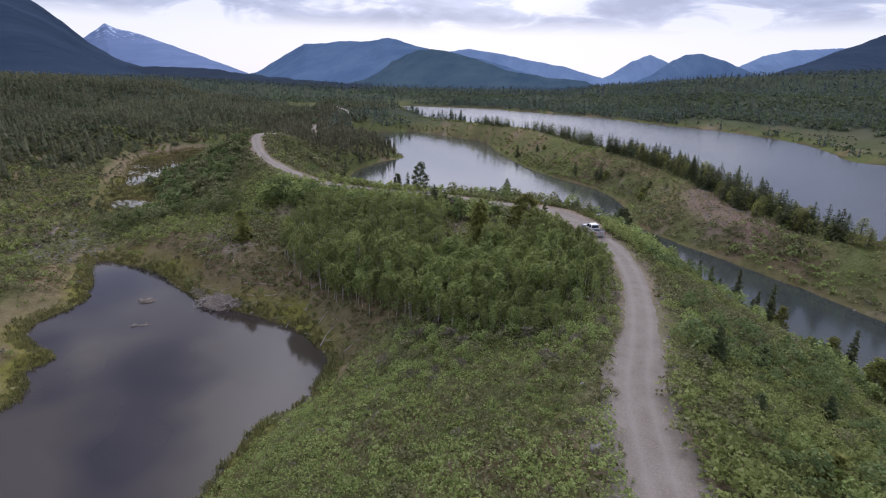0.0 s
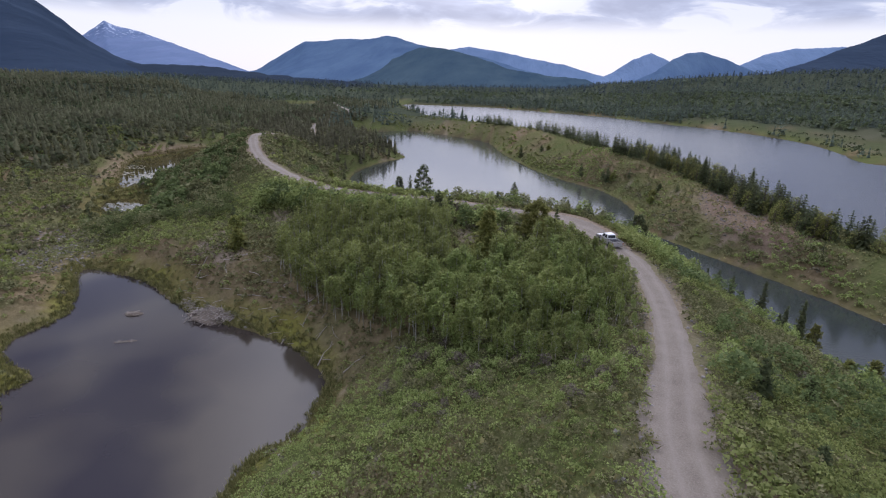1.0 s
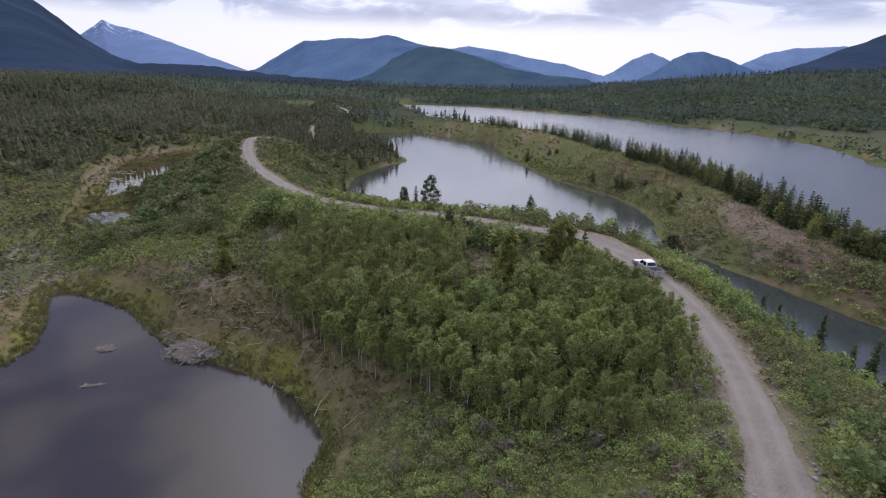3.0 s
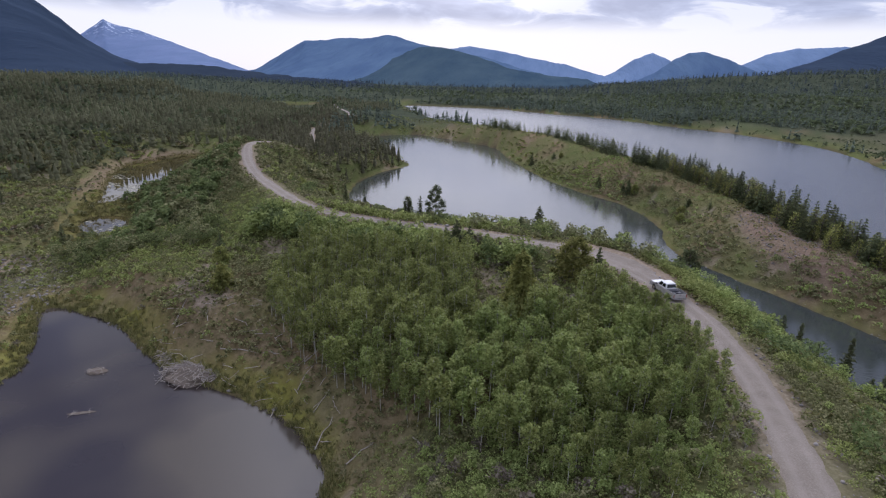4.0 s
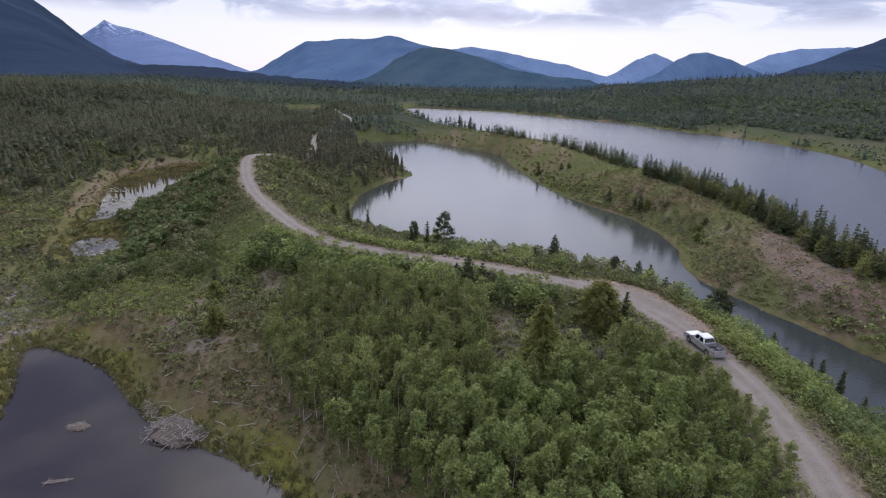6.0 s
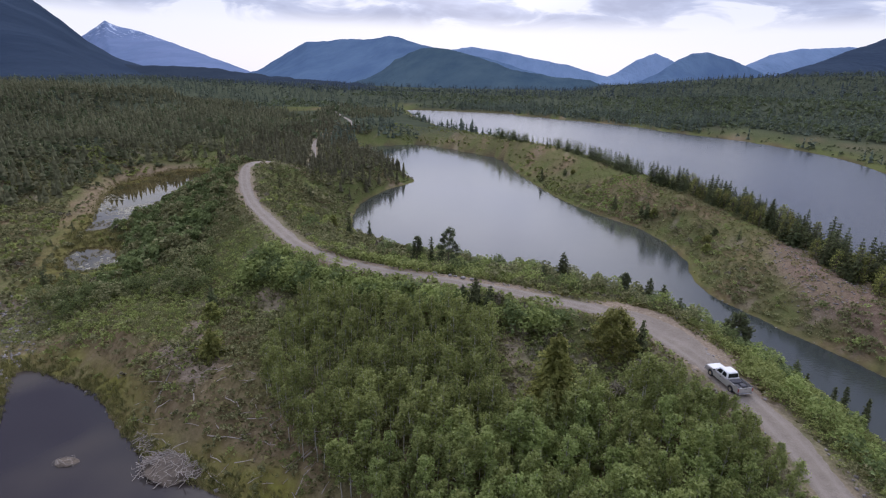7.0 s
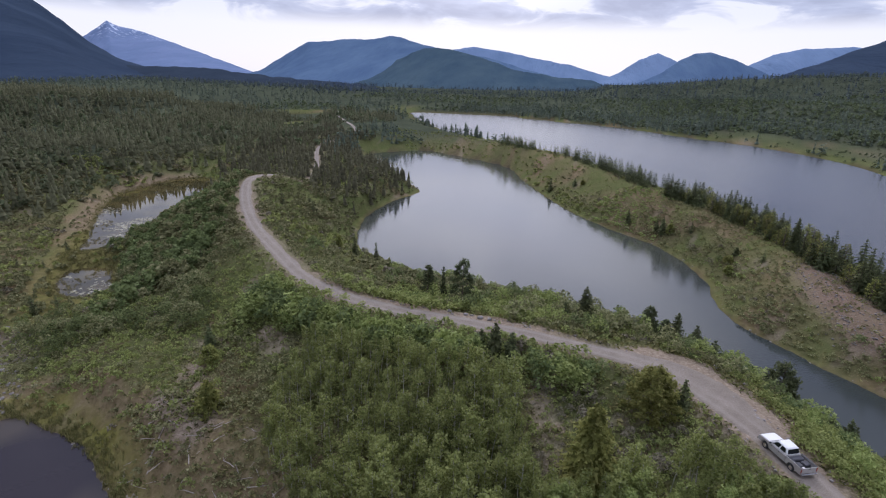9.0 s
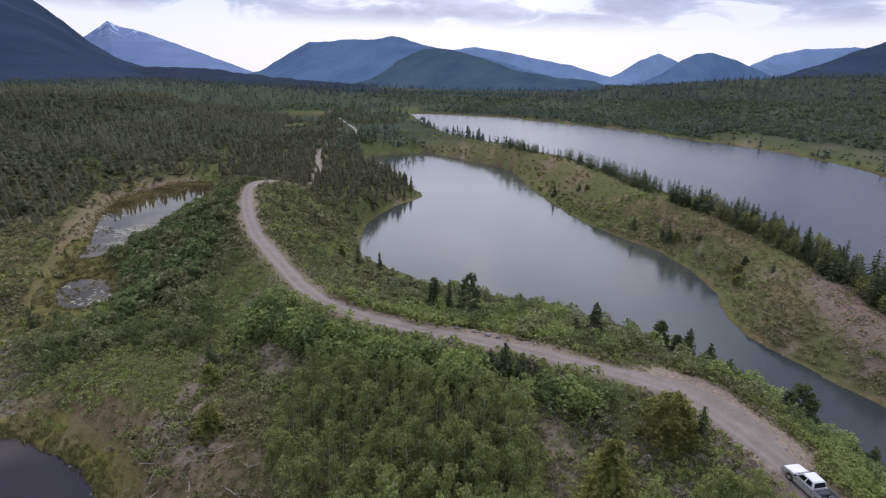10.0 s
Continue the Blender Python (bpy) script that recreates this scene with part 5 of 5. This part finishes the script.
# low herbs and grass between the shrubs
herbs = [herb_arrays(rng) for _ in range(8)]
for n, bx_, mat, lab in ((9000, (-70, 62, 28, 125), M_HERB, "olive grass and low herbs on the slopes"), (5800, (-112, 20, 84, 182), M_HERB, "olive grass and low herbs above the pond"), (5000, (-10, 80, 110, 260), M_GRASS, "dry grass tufts on the ridge")):
    x, y = sample(rng, n, *bx_, lambda x, y: smooth01((water_distance(x, y) - 0.4) / 0.8) * smooth01((along(ROAD, x, y)[0] - 2.2) / 1.0) * smooth01((along(PULLOUT, x, y)[0] - 2.8) / 1.0) * (0.35 + 0.65 * (fbm(x, y, 3, 2) > -0.05)) * np.where(pond_distance(x, y) < 4.0, 0.35, 1.0))
    V, F = scatter_join(herbs, place(x, y), rng.uniform(0.8, 1.8, len(x)), rng.uniform(0, 6.28, len(x)), rng)
    stuff("grass", V, F, mat, lab, "grass")


# ---- pick-up truck on the track ----
def box(bm, x0, x1, y0, y1, z0, z1, bevel=0.0):
    r = bmesh.ops.create_cube(bm, size=1.0)["verts"]
    for v in r:
        v.co = ((x0 + x1) / 2 + v.co.x * (x1 - x0), (y0 + y1) / 2 + v.co.y * (y1 - y0), (z0 + z1) / 2 + v.co.z * (z1 - z0))
    if bevel:
        es = list({e for v in r for e in v.link_edges})
        bmesh.ops.bevel(bm, geom=es, offset=bevel, segments=2, affect="EDGES")


def prism(bm, profile, x0, x1, bevel=0.0):
    """A side outline of (y, z) pushed across from x0 to x1."""
    a = [bm.verts.new((x0, y, z)) for y, z in profile]
    b = [bm.verts.new((x1, y, z)) for y, z in profile]
    fs = [bm.faces.new(a), bm.faces.new(b[::-1])]
    n = len(a)
    for i in range(n):
        fs.append(bm.faces.new((a[i], b[i], b[(i + 1) % n], a[(i + 1) % n])))
    bmesh.ops.recalc_face_normals(bm, faces=fs)
    if bevel:
        bmesh.ops.bevel(bm, geom=list({e for f in fs for e in f.edges}), offset=bevel, segments=2, affect="EDGES", clamp_overlap=True)


def arch(y, r, z=0.42, n=7):
    """Wheel arch, from behind the wheel to in front of it."""
    return [(y - r * math.cos(math.pi * k / (n - 1)), z + r * math.sin(math.pi * k / (n - 1))) for k in range(n)]


def wheel_mesh(bm, r, w, sides=20):
    c = bmesh.ops.create_cone(bm, cap_ends=True, segments=sides, radius1=r, radius2=r, depth=w)["verts"]
    bmesh.ops.rotate(bm, verts=c, cent=(0, 0, 0), matrix=Matrix.Rotation(math.pi / 2, 3, "Y"))
    bmesh.ops.bevel(bm, geom=[e for e in bm.edges if len(e.link_faces) == 2 and e.calc_face_angle(0) > 1.2], offset=0.04, segments=2, affect="EDGES")


M_PAINT = plain("white_car_paint", (0.64, 0.63, 0.61), 0.35, spread=0.05, scale=1.5)
M_SILVER = plain("dusty_silver_paint", (0.40, 0.38, 0.355), 0.4, metal=0.25, spread=0.12, scale=1.5)
M_GLASS = plain("dark_car_glass", (0.012, 0.014, 0.016), 0.06, spread=0.1)
M_RUBBER = plain("black_rubber", (0.03, 0.03, 0.032), 0.85, spread=0.2)
M_BLACK = plain("black_plastic", (0.035, 0.035, 0.038), 0.6, spread=0.2)
M_RED = plain("red_lens", (0.35, 0.02, 0.015), 0.25, spread=0.05)
M_CHROME = plain("chrome", (0.6, 0.6, 0.6), 0.25, metal=1.0, spread=0.05)
M_LENS = plain("clear_lens", (0.6, 0.62, 0.64), 0.15, spread=0.05)
M_TARP = plain("dark_tarpaulin", (0.045, 0.045, 0.05), 0.7, spread=0.3, scale=3)
M_BAG = plain("pale_sack", (0.55, 0.53, 0.5), 0.8, spread=0.15)


def truck(x, y, heading):
    e = new("pickup_truck")
    tagged(e, "white and silver crew-cab pickup truck on the gravel track", "truck")
    bm = bmesh.new()
    low = [(-0.85, 0.42), (1.28, 0.42)] + arch(1.83, 0.50) + [(2.40, 0.42), (2.80, 0.45), (2.88, 0.62), (2.86, 0.92), (2.72, 1.05), (1.45, 1.15), (-0.85, 1.15)]
    prism(bm, low, -0.95, 0.95, 0.03)
    part("body", bm, M_SILVER, e, "dusty silver doors and wings")
    bm = bmesh.new()
    prism(bm, [(1.47, 1.152), (2.70, 1.062), (2.79, 1.02), (2.74, 1.09), (1.50, 1.20)], -0.86, 0.86, 0.015)
    part("bonnet", bm, M_PAINT, e, "white bonnet")
    # cab: a tapered greenhouse
    bm = bmesh.new()
    base = [(-0.80, -0.84, 1.154), (0.80, -0.84, 1.154), (0.84, 1.42, 1.154), (-0.84, 1.42, 1.154)]
    top = [(-0.68, -0.62, 1.84), (0.68, -0.62, 1.84), (0.70, 0.66, 1.86), (-0.70, 0.66, 1.86)]
    vb, vt = [bm.verts.new(p) for p in base], [bm.verts.new(p) for p in top]
    bm.faces.new(vb[::-1]); bm.faces.new(vt)
    for i in range(4):
        bm.faces.new((vb[i], vb[(i + 1) % 4], vt[(i + 1) % 4], vt[i]))
    bmesh.ops.bevel(bm, geom=list(bm.edges), offset=0.06, segments=3, affect="EDGES")
    part("cab", bm, M_PAINT, e, "white cab roof and pillars")

    def pane(name, corners, inset=0.012):
        bm = bmesh.new()
        c = [Vector(p) for p in corners]
        n = (c[1] - c[0]).cross(c[3] - c[0]).normalized()
        if n.dot((c[0] + c[2]) / 2 - Vector((0, 0.2, 1.3))) < 0:
            n = -n
        a, b = [bm.verts.new(p + n * inset) for p in c], [bm.verts.new(p - n * 0.01) for p in c]
        bm.faces.new(a); bm.faces.new(b[::-1])
        for i in range(4):
            bm.faces.new((a[i], a[(i + 1) % 4], b[(i + 1) % 4], b[i]))
        bmesh.ops.recalc_face_normals(bm, faces=bm.faces)
        part(name, bm, M_GLASS, e, "dark glass")

    def on_side(s, f, g):
        """Point of the cab's side: f along (0 back, 1 front), g up."""
        xb, xt = 0.80 + 0.04 * f, 0.68 + 0.02 * f
        yb, yt = -0.84 + 2.26 * f, -0.62 + 1.28 * f
        return (s * (xb + (xt - xb) * g), yb + (yt - yb) * g, 1.154 + (0.69 + 0.02 * f) * g)

    for s in (-1, 1):
        pane("side_window", [on_side(s, 0.10, 0.16), on_side(s, 0.44, 0.16), on_side(s, 0.46, 0.84), on_side(s, 0.14, 0.84)])
        pane("side_window", [on_side(s, 0.52, 0.16), on_side(s, 0.88, 0.16), on_side(s, 0.86, 0.84), on_side(s, 0.54, 0.84)])
    pane("windscreen", [(-0.74, 1.30, 1.26), (0.74, 1.30, 1.26), (0.62, 0.77, 1.76), (-0.62, 0.77, 1.76)])
    pane("rear_window", [(-0.68, -0.80, 1.28), (0.68, -0.80, 1.28), (0.60, -0.655, 1.74), (-0.60, -0.655, 1.74)])
    # load bed
    for s in (-1, 1):
        bm = bmesh.new()
        prism(bm, [(-2.82, 0.50), (-2.30, 0.50)] + arch(-1.65, 0.50) + [(-0.90, 0.46), (-0.90, 1.24), (-2.82, 1.24)], s * 0.86, s * 0.95, 0.015)
        part("bed_side", bm, M_SILVER, e)
        bm = bmesh.new()
        box(bm, s * 0.84 - 0.06, s * 0.84 + 0.12 * (s > 0) + 0.06 * (s < 0), -2.82, -0.92, 1.244, 1.275, 0.01)
        part("bed_rail", bm, M_BLACK, e, "black plastic rail")
    bm = bmesh.new(); box(bm, -0.855, 0.855, -2.78, -0.90, 0.66, 0.72); part("bed_floor", bm, M_BLACK, e, "black bed liner")
    bm = bmesh.new(); box(bm, -0.855, 0.855, -0.93, -0.87, 0.724, 1.22, 0.01); part("bulkhead", bm, M_SILVER, e)
    bm = bmesh.new(); box(bm, -0.85, 0.85, -2.86, -2.785, 0.62, 1.23, 0.02); tg = part("tailgate", bm, M_SILVER, e)
    bm = bmesh.new(); box(bm, -0.12, 0.12, -2.885, -2.862, 1.06, 1.12, 0.008); part("tailgate_handle", bm, M_BLACK, tg)
    bm = bmesh.new(); box(bm, -0.93, 0.93, -3.02, -2.865, 0.44, 0.61, 0.04); part("rear_bumper", bm, M_CHROME, e, "chrome rear bumper")
    bm = bmesh.new(); box(bm, -0.94, 0.94, 2.885, 3.02, 0.42, 0.64, 0.05); part("front_bumper", bm, M_CHROME, e, "chrome front bumper")
    bm = bmesh.new(); box(bm, -0.52, 0.52, 2.865, 2.93, 0.68, 0.90, 0.015); part("grille", bm, M_BLACK, e, "black grille")
    for s in (-1, 1):
        bm = bmesh.new(); box(bm, s * 0.72 - 0.17, s * 0.72 + 0.17, 2.80, 2.90, 0.70, 0.90, 0.03); part("headlight", bm, M_LENS, e, "clear headlight")
        bm = bmesh.new(); box(bm, s * 0.905 - 0.045, s * 0.905 + 0.045, -2.87, -2.825, 0.72, 1.14, 0.012); part("tail_light", bm, M_RED, e, "red tail light")
        bm = bmesh.new(); box(bm, s * 1.06 - 0.10, s * 1.06 + 0.10, 1.08, 1.20, 1.17, 1.36, 0.03); mir = part("wing_mirror", bm, M_BLACK, e, "black wing mirror")
        bm = bmesh.new(); box(bm, s * 0.90 - 0.07, s * 0.90 + 0.07, 1.12, 1.17, 1.18, 1.22, 0.01); part("mirror_arm", bm, M_BLACK, mir)
        for yy in (0.05, 1.0):
            bm = bmesh.new(); box(bm, s * 0.965 - 0.015, s * 0.965 + 0.015, yy - 0.1, yy + 0.1, 0.98, 1.02, 0.006); part("door_handle", bm, M_BLACK, e)
        for yy in (1.83, -1.65):
            bm = bmesh.new(); wheel_mesh(bm, 0.40, 0.27)
            w = part("wheel", bm, M_RUBBER, e, "black tyre"); w.location = (s * 0.80, yy, 0.40)
            bm = bmesh.new(); wheel_mesh(bm, 0.23, 0.05, 16)
            part("rim", bm, M_CHROME, w, "grey metal rim").location = (s * 0.125, 0, 0)
    z = 16.4 + 0.10
    e.matrix_basis = pose(x, y, z, 0.4, 0, heading)
    base = pose(x, y, z, 0.4, 0, heading)

    def load(name, bm, material, label, category):
        ob = tagged(part(name, bm, material, None), label, category, "load in the truck bed")
        ob.matrix_basis = base
    rr = np.random.RandomState(5)
    bm = bmesh.new(); box(bm, -0.70, 0.72, -1.55, -0.98, 0.724, 1.16, 0.06)
    for v in bm.verts:
        v.co += Vector(rr.normal(size=3) * 0.015)
    load("tarpaulin_bundle", bm, M_TARP, "dark tarpaulin bundle in the truck bed", "bundle")
    bm = bmesh.new(); box(bm, -0.70, -0.05, -2.25, -1.65, 0.724, 1.02, 0.05); load("dark_crate", bm, M_BLACK, "black plastic crate in the truck bed", "crate")
    bm = bmesh.new(); box(bm, 0.08, 0.76, -2.30, -1.65, 0.724, 1.08, 0.05); load("dark_crate", bm, M_TARP, "dark covered crate in the truck bed", "crate")
    bm = bmesh.new()
    bmesh.ops.create_icosphere(bm, subdivisions=2, radius=0.24)
    for v in bm.verts:
        v.co = Vector((v.co.x * 1.3 - 0.35, v.co.y - 2.52, 0.724 + max(0.0, v.co.z + 0.17) * 0.8)) + Vector(rr.normal(size=3) * 0.012)
    load("sack", bm, M_BAG, "pale sack lying in the truck bed", "sack")


truck(13.9, 98.8, 22.0)


# ---- beaver lodge, driftwood and fallen timber ----
def stick_mesh(r, length, radius, twigs):
    n = 5
    p = [np.array([length * (k / (n - 1) - 0.5), r.normal() * 0.03 * length * (0 < k < n - 1), r.normal() * 0.015 * length]) for k in range(n)]
    parts = [tube(p, np.linspace(radius, radius * 0.45, n), 6)]
    for _ in range(twigs):
        b = p[r.randint(2, n)]
        t = b + np.array([0.25 * length * r.rand(), r.normal() * 0.16 * length, abs(r.normal()) * 0.06 * length])
        parts.append(tube([b, (b + t) / 2 + r.normal(size=3) * 0.02, t], (radius * 0.5, radius * 0.35, radius * 0.12), 4))
    V, F = join(parts)
    me = bpy.data.meshes.new("stick")
    me.from_pydata(V.tolist(), [], F.tolist())
    me.materials.append(M_DEADWOOD)
    return me


r = np.random.RandomState(77)
STICKS = [stick_mesh(r, l, 0.035 + 0.02 * r.rand(), t) for l, t in ((1.6, 0), (2.2, 1), (2.8, 1), (1.2, 0), (3.4, 2))]
LOGS = [stick_mesh(r, l, q, t) for l, q, t in ((6.0, 0.11, 3), (4.5, 0.09, 2), (7.5, 0.12, 4), (3.6, 0.07, 2))]


def lodge(x, y, rx, ry, h, count, label, turn, size=0.9):
    e = new("beaver_lodge")
    tagged(e, label, "beaver lodge")
    bm = bmesh.new()
    bmesh.ops.create_icosphere(bm, subdivisions=4, radius=1.0)
    for v in bm.verts:
        k = 1 + 0.25 * noise.noise(v.co * 2.3)
        v.co = Vector((v.co.x * rx * k, v.co.y * ry * k, max(v.co.z, -0.2) * h * k))
    part("mud_mound", bm, M_MUD, e, "brown mud and twig core")
    for i in range(count):
        a, q = r.rand() * 6.283, math.sqrt(r.rand()) * 1.05
        z = h * math.sqrt(max(0.0, 1 - min(q, 1) ** 2)) + 0.04 + 0.1 * r.rand()
        s = new("stick", STICKS[r.randint(len(STICKS))])
        s.parent = e
        s.matrix_basis = pose(rx * q * math.cos(a), ry * q * math.sin(a), z, r.normal() * 8, r.normal() * 14, r.rand() * 360)
        s.scale = (size, 1.1 * size, 1.1 * size)
    e.matrix_basis = pose(x, y, 0.0, 0, 0, turn)


M_MUD = plain("twiggy_mud", (0.11, 0.086, 0.063), 0.95, spread=0.4, scale=3, grain=0.05)
lodge(-53.0, 88.8, 5.6, 3.4, 1.5, 320, "heap of pale gnawed sticks on the pond shore", 20, 0.9)
lodge(-60.5, 92.6, 5.2, 2.0, 1.0, 110, "low bank of brown twigs on the pond shore", -35, 0.85)
lodge(-68.6, 85.6, 1.5, 0.9, 0.32, 24, "small island of mud and sticks in the pond", 10, 0.5)
lodge(-62.4, 76.4, 1.7, 0.3, 0.08, 9, "drowned branches just above the pond surface", 25, 0.55)


def fallen(x, y, turn, k, label="bleached fallen log lying on the slope", lift=0.12):
    a = math.radians(turn)
    half = 2.2
    z0 = float(height(x - half * math.cos(a), y - half * math.sin(a))[0])
    z1 = float(height(x + half * math.cos(a), y + half * math.sin(a))[0])
    z0, z1 = max(z0, -0.05), max(z1, -0.05)
    ob = new("fallen_log", LOGS[k])
    tagged(ob, label, "log", "fallen timber round the pond")
    ob.matrix_basis = pose(x, y, (z0 + z1) / 2 + lift, 0, -math.degrees(math.atan2(z1 - z0, 2 * half)), turn)


for x, y, turn, k in ((-24.0, 57.4, 96, 0), (-25.1, 56.4, 22, 3), (-21.7, 47.1, 103, 1), (-22.0, 74.5, 30, 1), (-14.7, 72.2, -50, 3), (-47.6, 90.7, 0, 0), (-39.6, 96, 66, 1), (-61.6, 98, 86, 2),
                      (-61, 95.6, 74, 1), (-36.4, 88.0, 40, 3), (-34.5, 86.5, 70, 1), (-30.6, 82.8, 55, 3), (-28.4, 78.4, 78, 1), (-41, 91.4, -40, 3), (-33.6, 90, 48, 0)):
    fallen(x, y, turn, k)
bx, by = sample(r, 100, -66, -27, 72, 106, lambda x, y: smooth01((16 - water_distance(x, y)) / 6) * (water_distance(x, y) > 0.4), 1.6)
for x, y in zip(bx, by):
    ob = new("dead_branch", STICKS[r.randint(len(STICKS))])
    tagged(ob, "bleached dead branch on the bank", "branch", "dead wood round the pond")
    ob.matrix_basis = pose(x, y, float(height(x, y)[0]) + 0.16, r.normal() * 4, r.normal() * 8, r.rand() * 360)
    ob.scale = (1.4, 1.3, 1.3)


# ---- stones ----
def stone_variants(r, n=6):
    out = []
    for _ in range(n):
        bm = bmesh.new()
        bmesh.ops.create_icosphere(bm, subdivisions=1, radius=1.0)
        for v in bm.verts:
            v.co = Vector((v.co.x * 1.25, v.co.y, v.co.z * 0.7)) * (0.75 + 0.5 * r.rand())
        bm.verts.index_update()
        out.append((np.array([v.co[:] for v in bm.verts]), np.array([[v.index for v in f.verts] for f in bm.faces])))
        bm.free()
    return out


STONES = stone_variants(r)


def stones(n, box_, keep, lo, hi, label):
    x, y = sample(r, n, *box_, keep)
    P = place(x, y)
    k = lo + (hi - lo) * r.rand(len(P)) ** 3
    P[:, 2] += k * 0.2
    V, F = scatter_join(STONES, P, k, r.uniform(0, 6.28, len(P)), r)
    stuff("stones", V, F, M_ROCK, label, "stones")


def road_edge(x, y):
    d = along(ROAD, x, y)[0]
    return smooth01((d - 1.7) / 0.4) * smooth01((4.2 - d) / 1.6)


stones(2600, (-60, 24, 28, 136), road_edge, 0.04, 0.22, "grey stones graded to the edges of the track")
stones(900, (36, 72, 138, 200), lambda x, y: smooth01((11 - along([(57, 188, 0), (54, 176, 0), (55, 162, 0)], x, y)[0]) / 7), 0.06, 0.30, "broken stones on the bare ridge face")
stones(1100, (-125, -96, 94, 126), lambda x, y: smooth01((12 - along([(-104, 102, 0), (-113, 108, 0), (-116, 118, 0)], x, y)[0]) / 5), 0.08, 0.4, "pale stones on the flats beside the pond")
stones(500, (-100, -18, 30, 108), lambda x, y: smooth01((1.2 - np.abs(water_distance(x, y))) / 0.8) * 0.7, 0.08, 0.35, "dark stones at the waterline")
stones(900, (-60, 75, 90, 300), lambda x, y: smooth01((1.0 - np.abs(water_distance(x, y) - 0.5)) / 0.6) * 0.8, 0.1, 0.4, "grey stones along the lake shore")
for x, y, k in ((9.2, 41.0, 0.35), (10.0, 37.2, 0.5), (9.6, 46.2, 0.3), (20.2, 45.0, 0.4), (-31, 126.8, 0.45), (-27.5, 126, 0.4), (-22, 124.6, 0.5), (-24.6, 125.4, 0.35), (-20.5, 124.4, 0.4), (12.6, 119.2, 0.5), (15.4, 115.6, 0.45), (19.5, 104, 0.35)):
    v, f = STONES[r.randint(6)]
    ob = mesh_object("boulder", v * k, f, M_ROCK)
    tagged(ob, "angular grey boulder at the edge of the track", "boulder", "boulders beside the track")
    ob.matrix_basis = pose(x, y, float(height(x, y)[0]) + k * 0.3, 0, 0, r.rand() * 360)


# ---- sedge and reeds ----
def tuft_arrays(r, n=14, h=0.5):
    a, q = r.rand(n) * 6.283, 0.35 * np.sqrt(r.rand(n))
    b = np.column_stack([q * np.cos(a), q * np.sin(a), 0 * a])
    t = b + np.column_stack([r.normal(size=n) * 0.16, r.normal(size=n) * 0.16, h * (0.6 + 0.6 * r.rand(n))])
    s = np.column_stack([np.sin(a), -np.cos(a), 0 * a]) * 0.05
    return np.stack([b - s, b + s, t], 1).reshape(-1, 3), np.arange(3 * n).reshape(n, 3)


TUFTS = [tuft_arrays(r) for _ in range(5)]
shore = lambda x, y: smooth01((water_distance(x, y) + 0.6) / 0.5) * smooth01((3.2 - water_distance(x, y)) / 2)
for n, bx_, lab in ((4200, (-100, -15, 30, 108), "yellow-green sedge fringing the pond"), (2600, (-205, -112, 135, 292), "tall reeds in the slough")):
    x, y = sample(r, n, *bx_, shore)
    V, F = scatter_join(TUFTS, place(x, y), r.uniform(0.7, 1.5, len(x)), r.uniform(0, 6.28, len(x)), r)
    stuff("sedge", V, F, M_GRASS, lab, "sedge")
x, y = sample(r, 900, -170, -118, 145, 235, lambda x, y: (water_distance(x, y) < 0.5) * (water_distance(x, y) > -6) * smooth01((fbm(x, y, 4, 2) - 0.0) / 0.08))
V, F = scatter_join(TUFTS, np.column_stack([x, y, 0 * x - 0.1]), r.uniform(0.6, 1.1, len(x)), r.uniform(0, 6.28, len(x)), r)
stuff("reeds", V, F, M_GRASS, "reeds standing in the shallow slough", "reeds")
x, y = sample(r, 1300, -175, -112, 142, 226, lambda x, y: smooth01((water_distance(x, y) - 0.5) / 2) * smooth01((12 - along([(-118, 140, 0), (-130, 156, 0), (-143, 172, 0), (-146, 188, 0), (-152, 208, 0)], x, y)[0]) / 6))
V, F = scatter_join(TUFTS, place(x, y), r.uniform(0.8, 1.8, len(x)), r.uniform(0, 6.28, len(x)), r)
stuff("marsh_grass", V, F, M_GRASS, "yellow-green marsh grass between the slough and the thicket", "grass")


def pad_arrays(r):
    a = np.arange(7) * 6.283 / 7.6
    q = 0.8 + 0.4 * r.rand(7)
    V = np.vstack([[(0, 0, 0)], np.column_stack([q * np.cos(a), q * np.sin(a), 0.02 * r.rand(7)])])
    return V, np.array([(0, k, k + 1) for k in range(1, 7)])


M_PAD = leaf_material("lily_pads", (0.11, 0.105, 0.058), (0.17, 0.158, 0.095), (0.25, 0.235, 0.16), patch=0.3, rough=0.35, through=0.0)
M_PAD.node_tree.nodes["Principled BSDF"].inputs["Specular IOR Level"].default_value = 0.5
x, y = sample(r, 1100, -195, -116, 143, 236, lambda x, y: (water_distance(x, y) < -0.3) * smooth01((226 - y) / 18) * smooth01((fbm(x, y, 7, 3) + 0.02) / 0.08) * np.where(y < 168, 0.2, 1.0), 0.6, 14)
V, F = scatter_join([pad_arrays(r) for _ in range(5)], np.column_stack([x, y, 0 * x + 0.02]), r.uniform(0.25, 0.75, len(x)), r.uniform(0, 6.28, len(x)), r)
stuff("lily_pads", V, F, M_PAD, "pale lily pads floating on the slough", "lily pads")
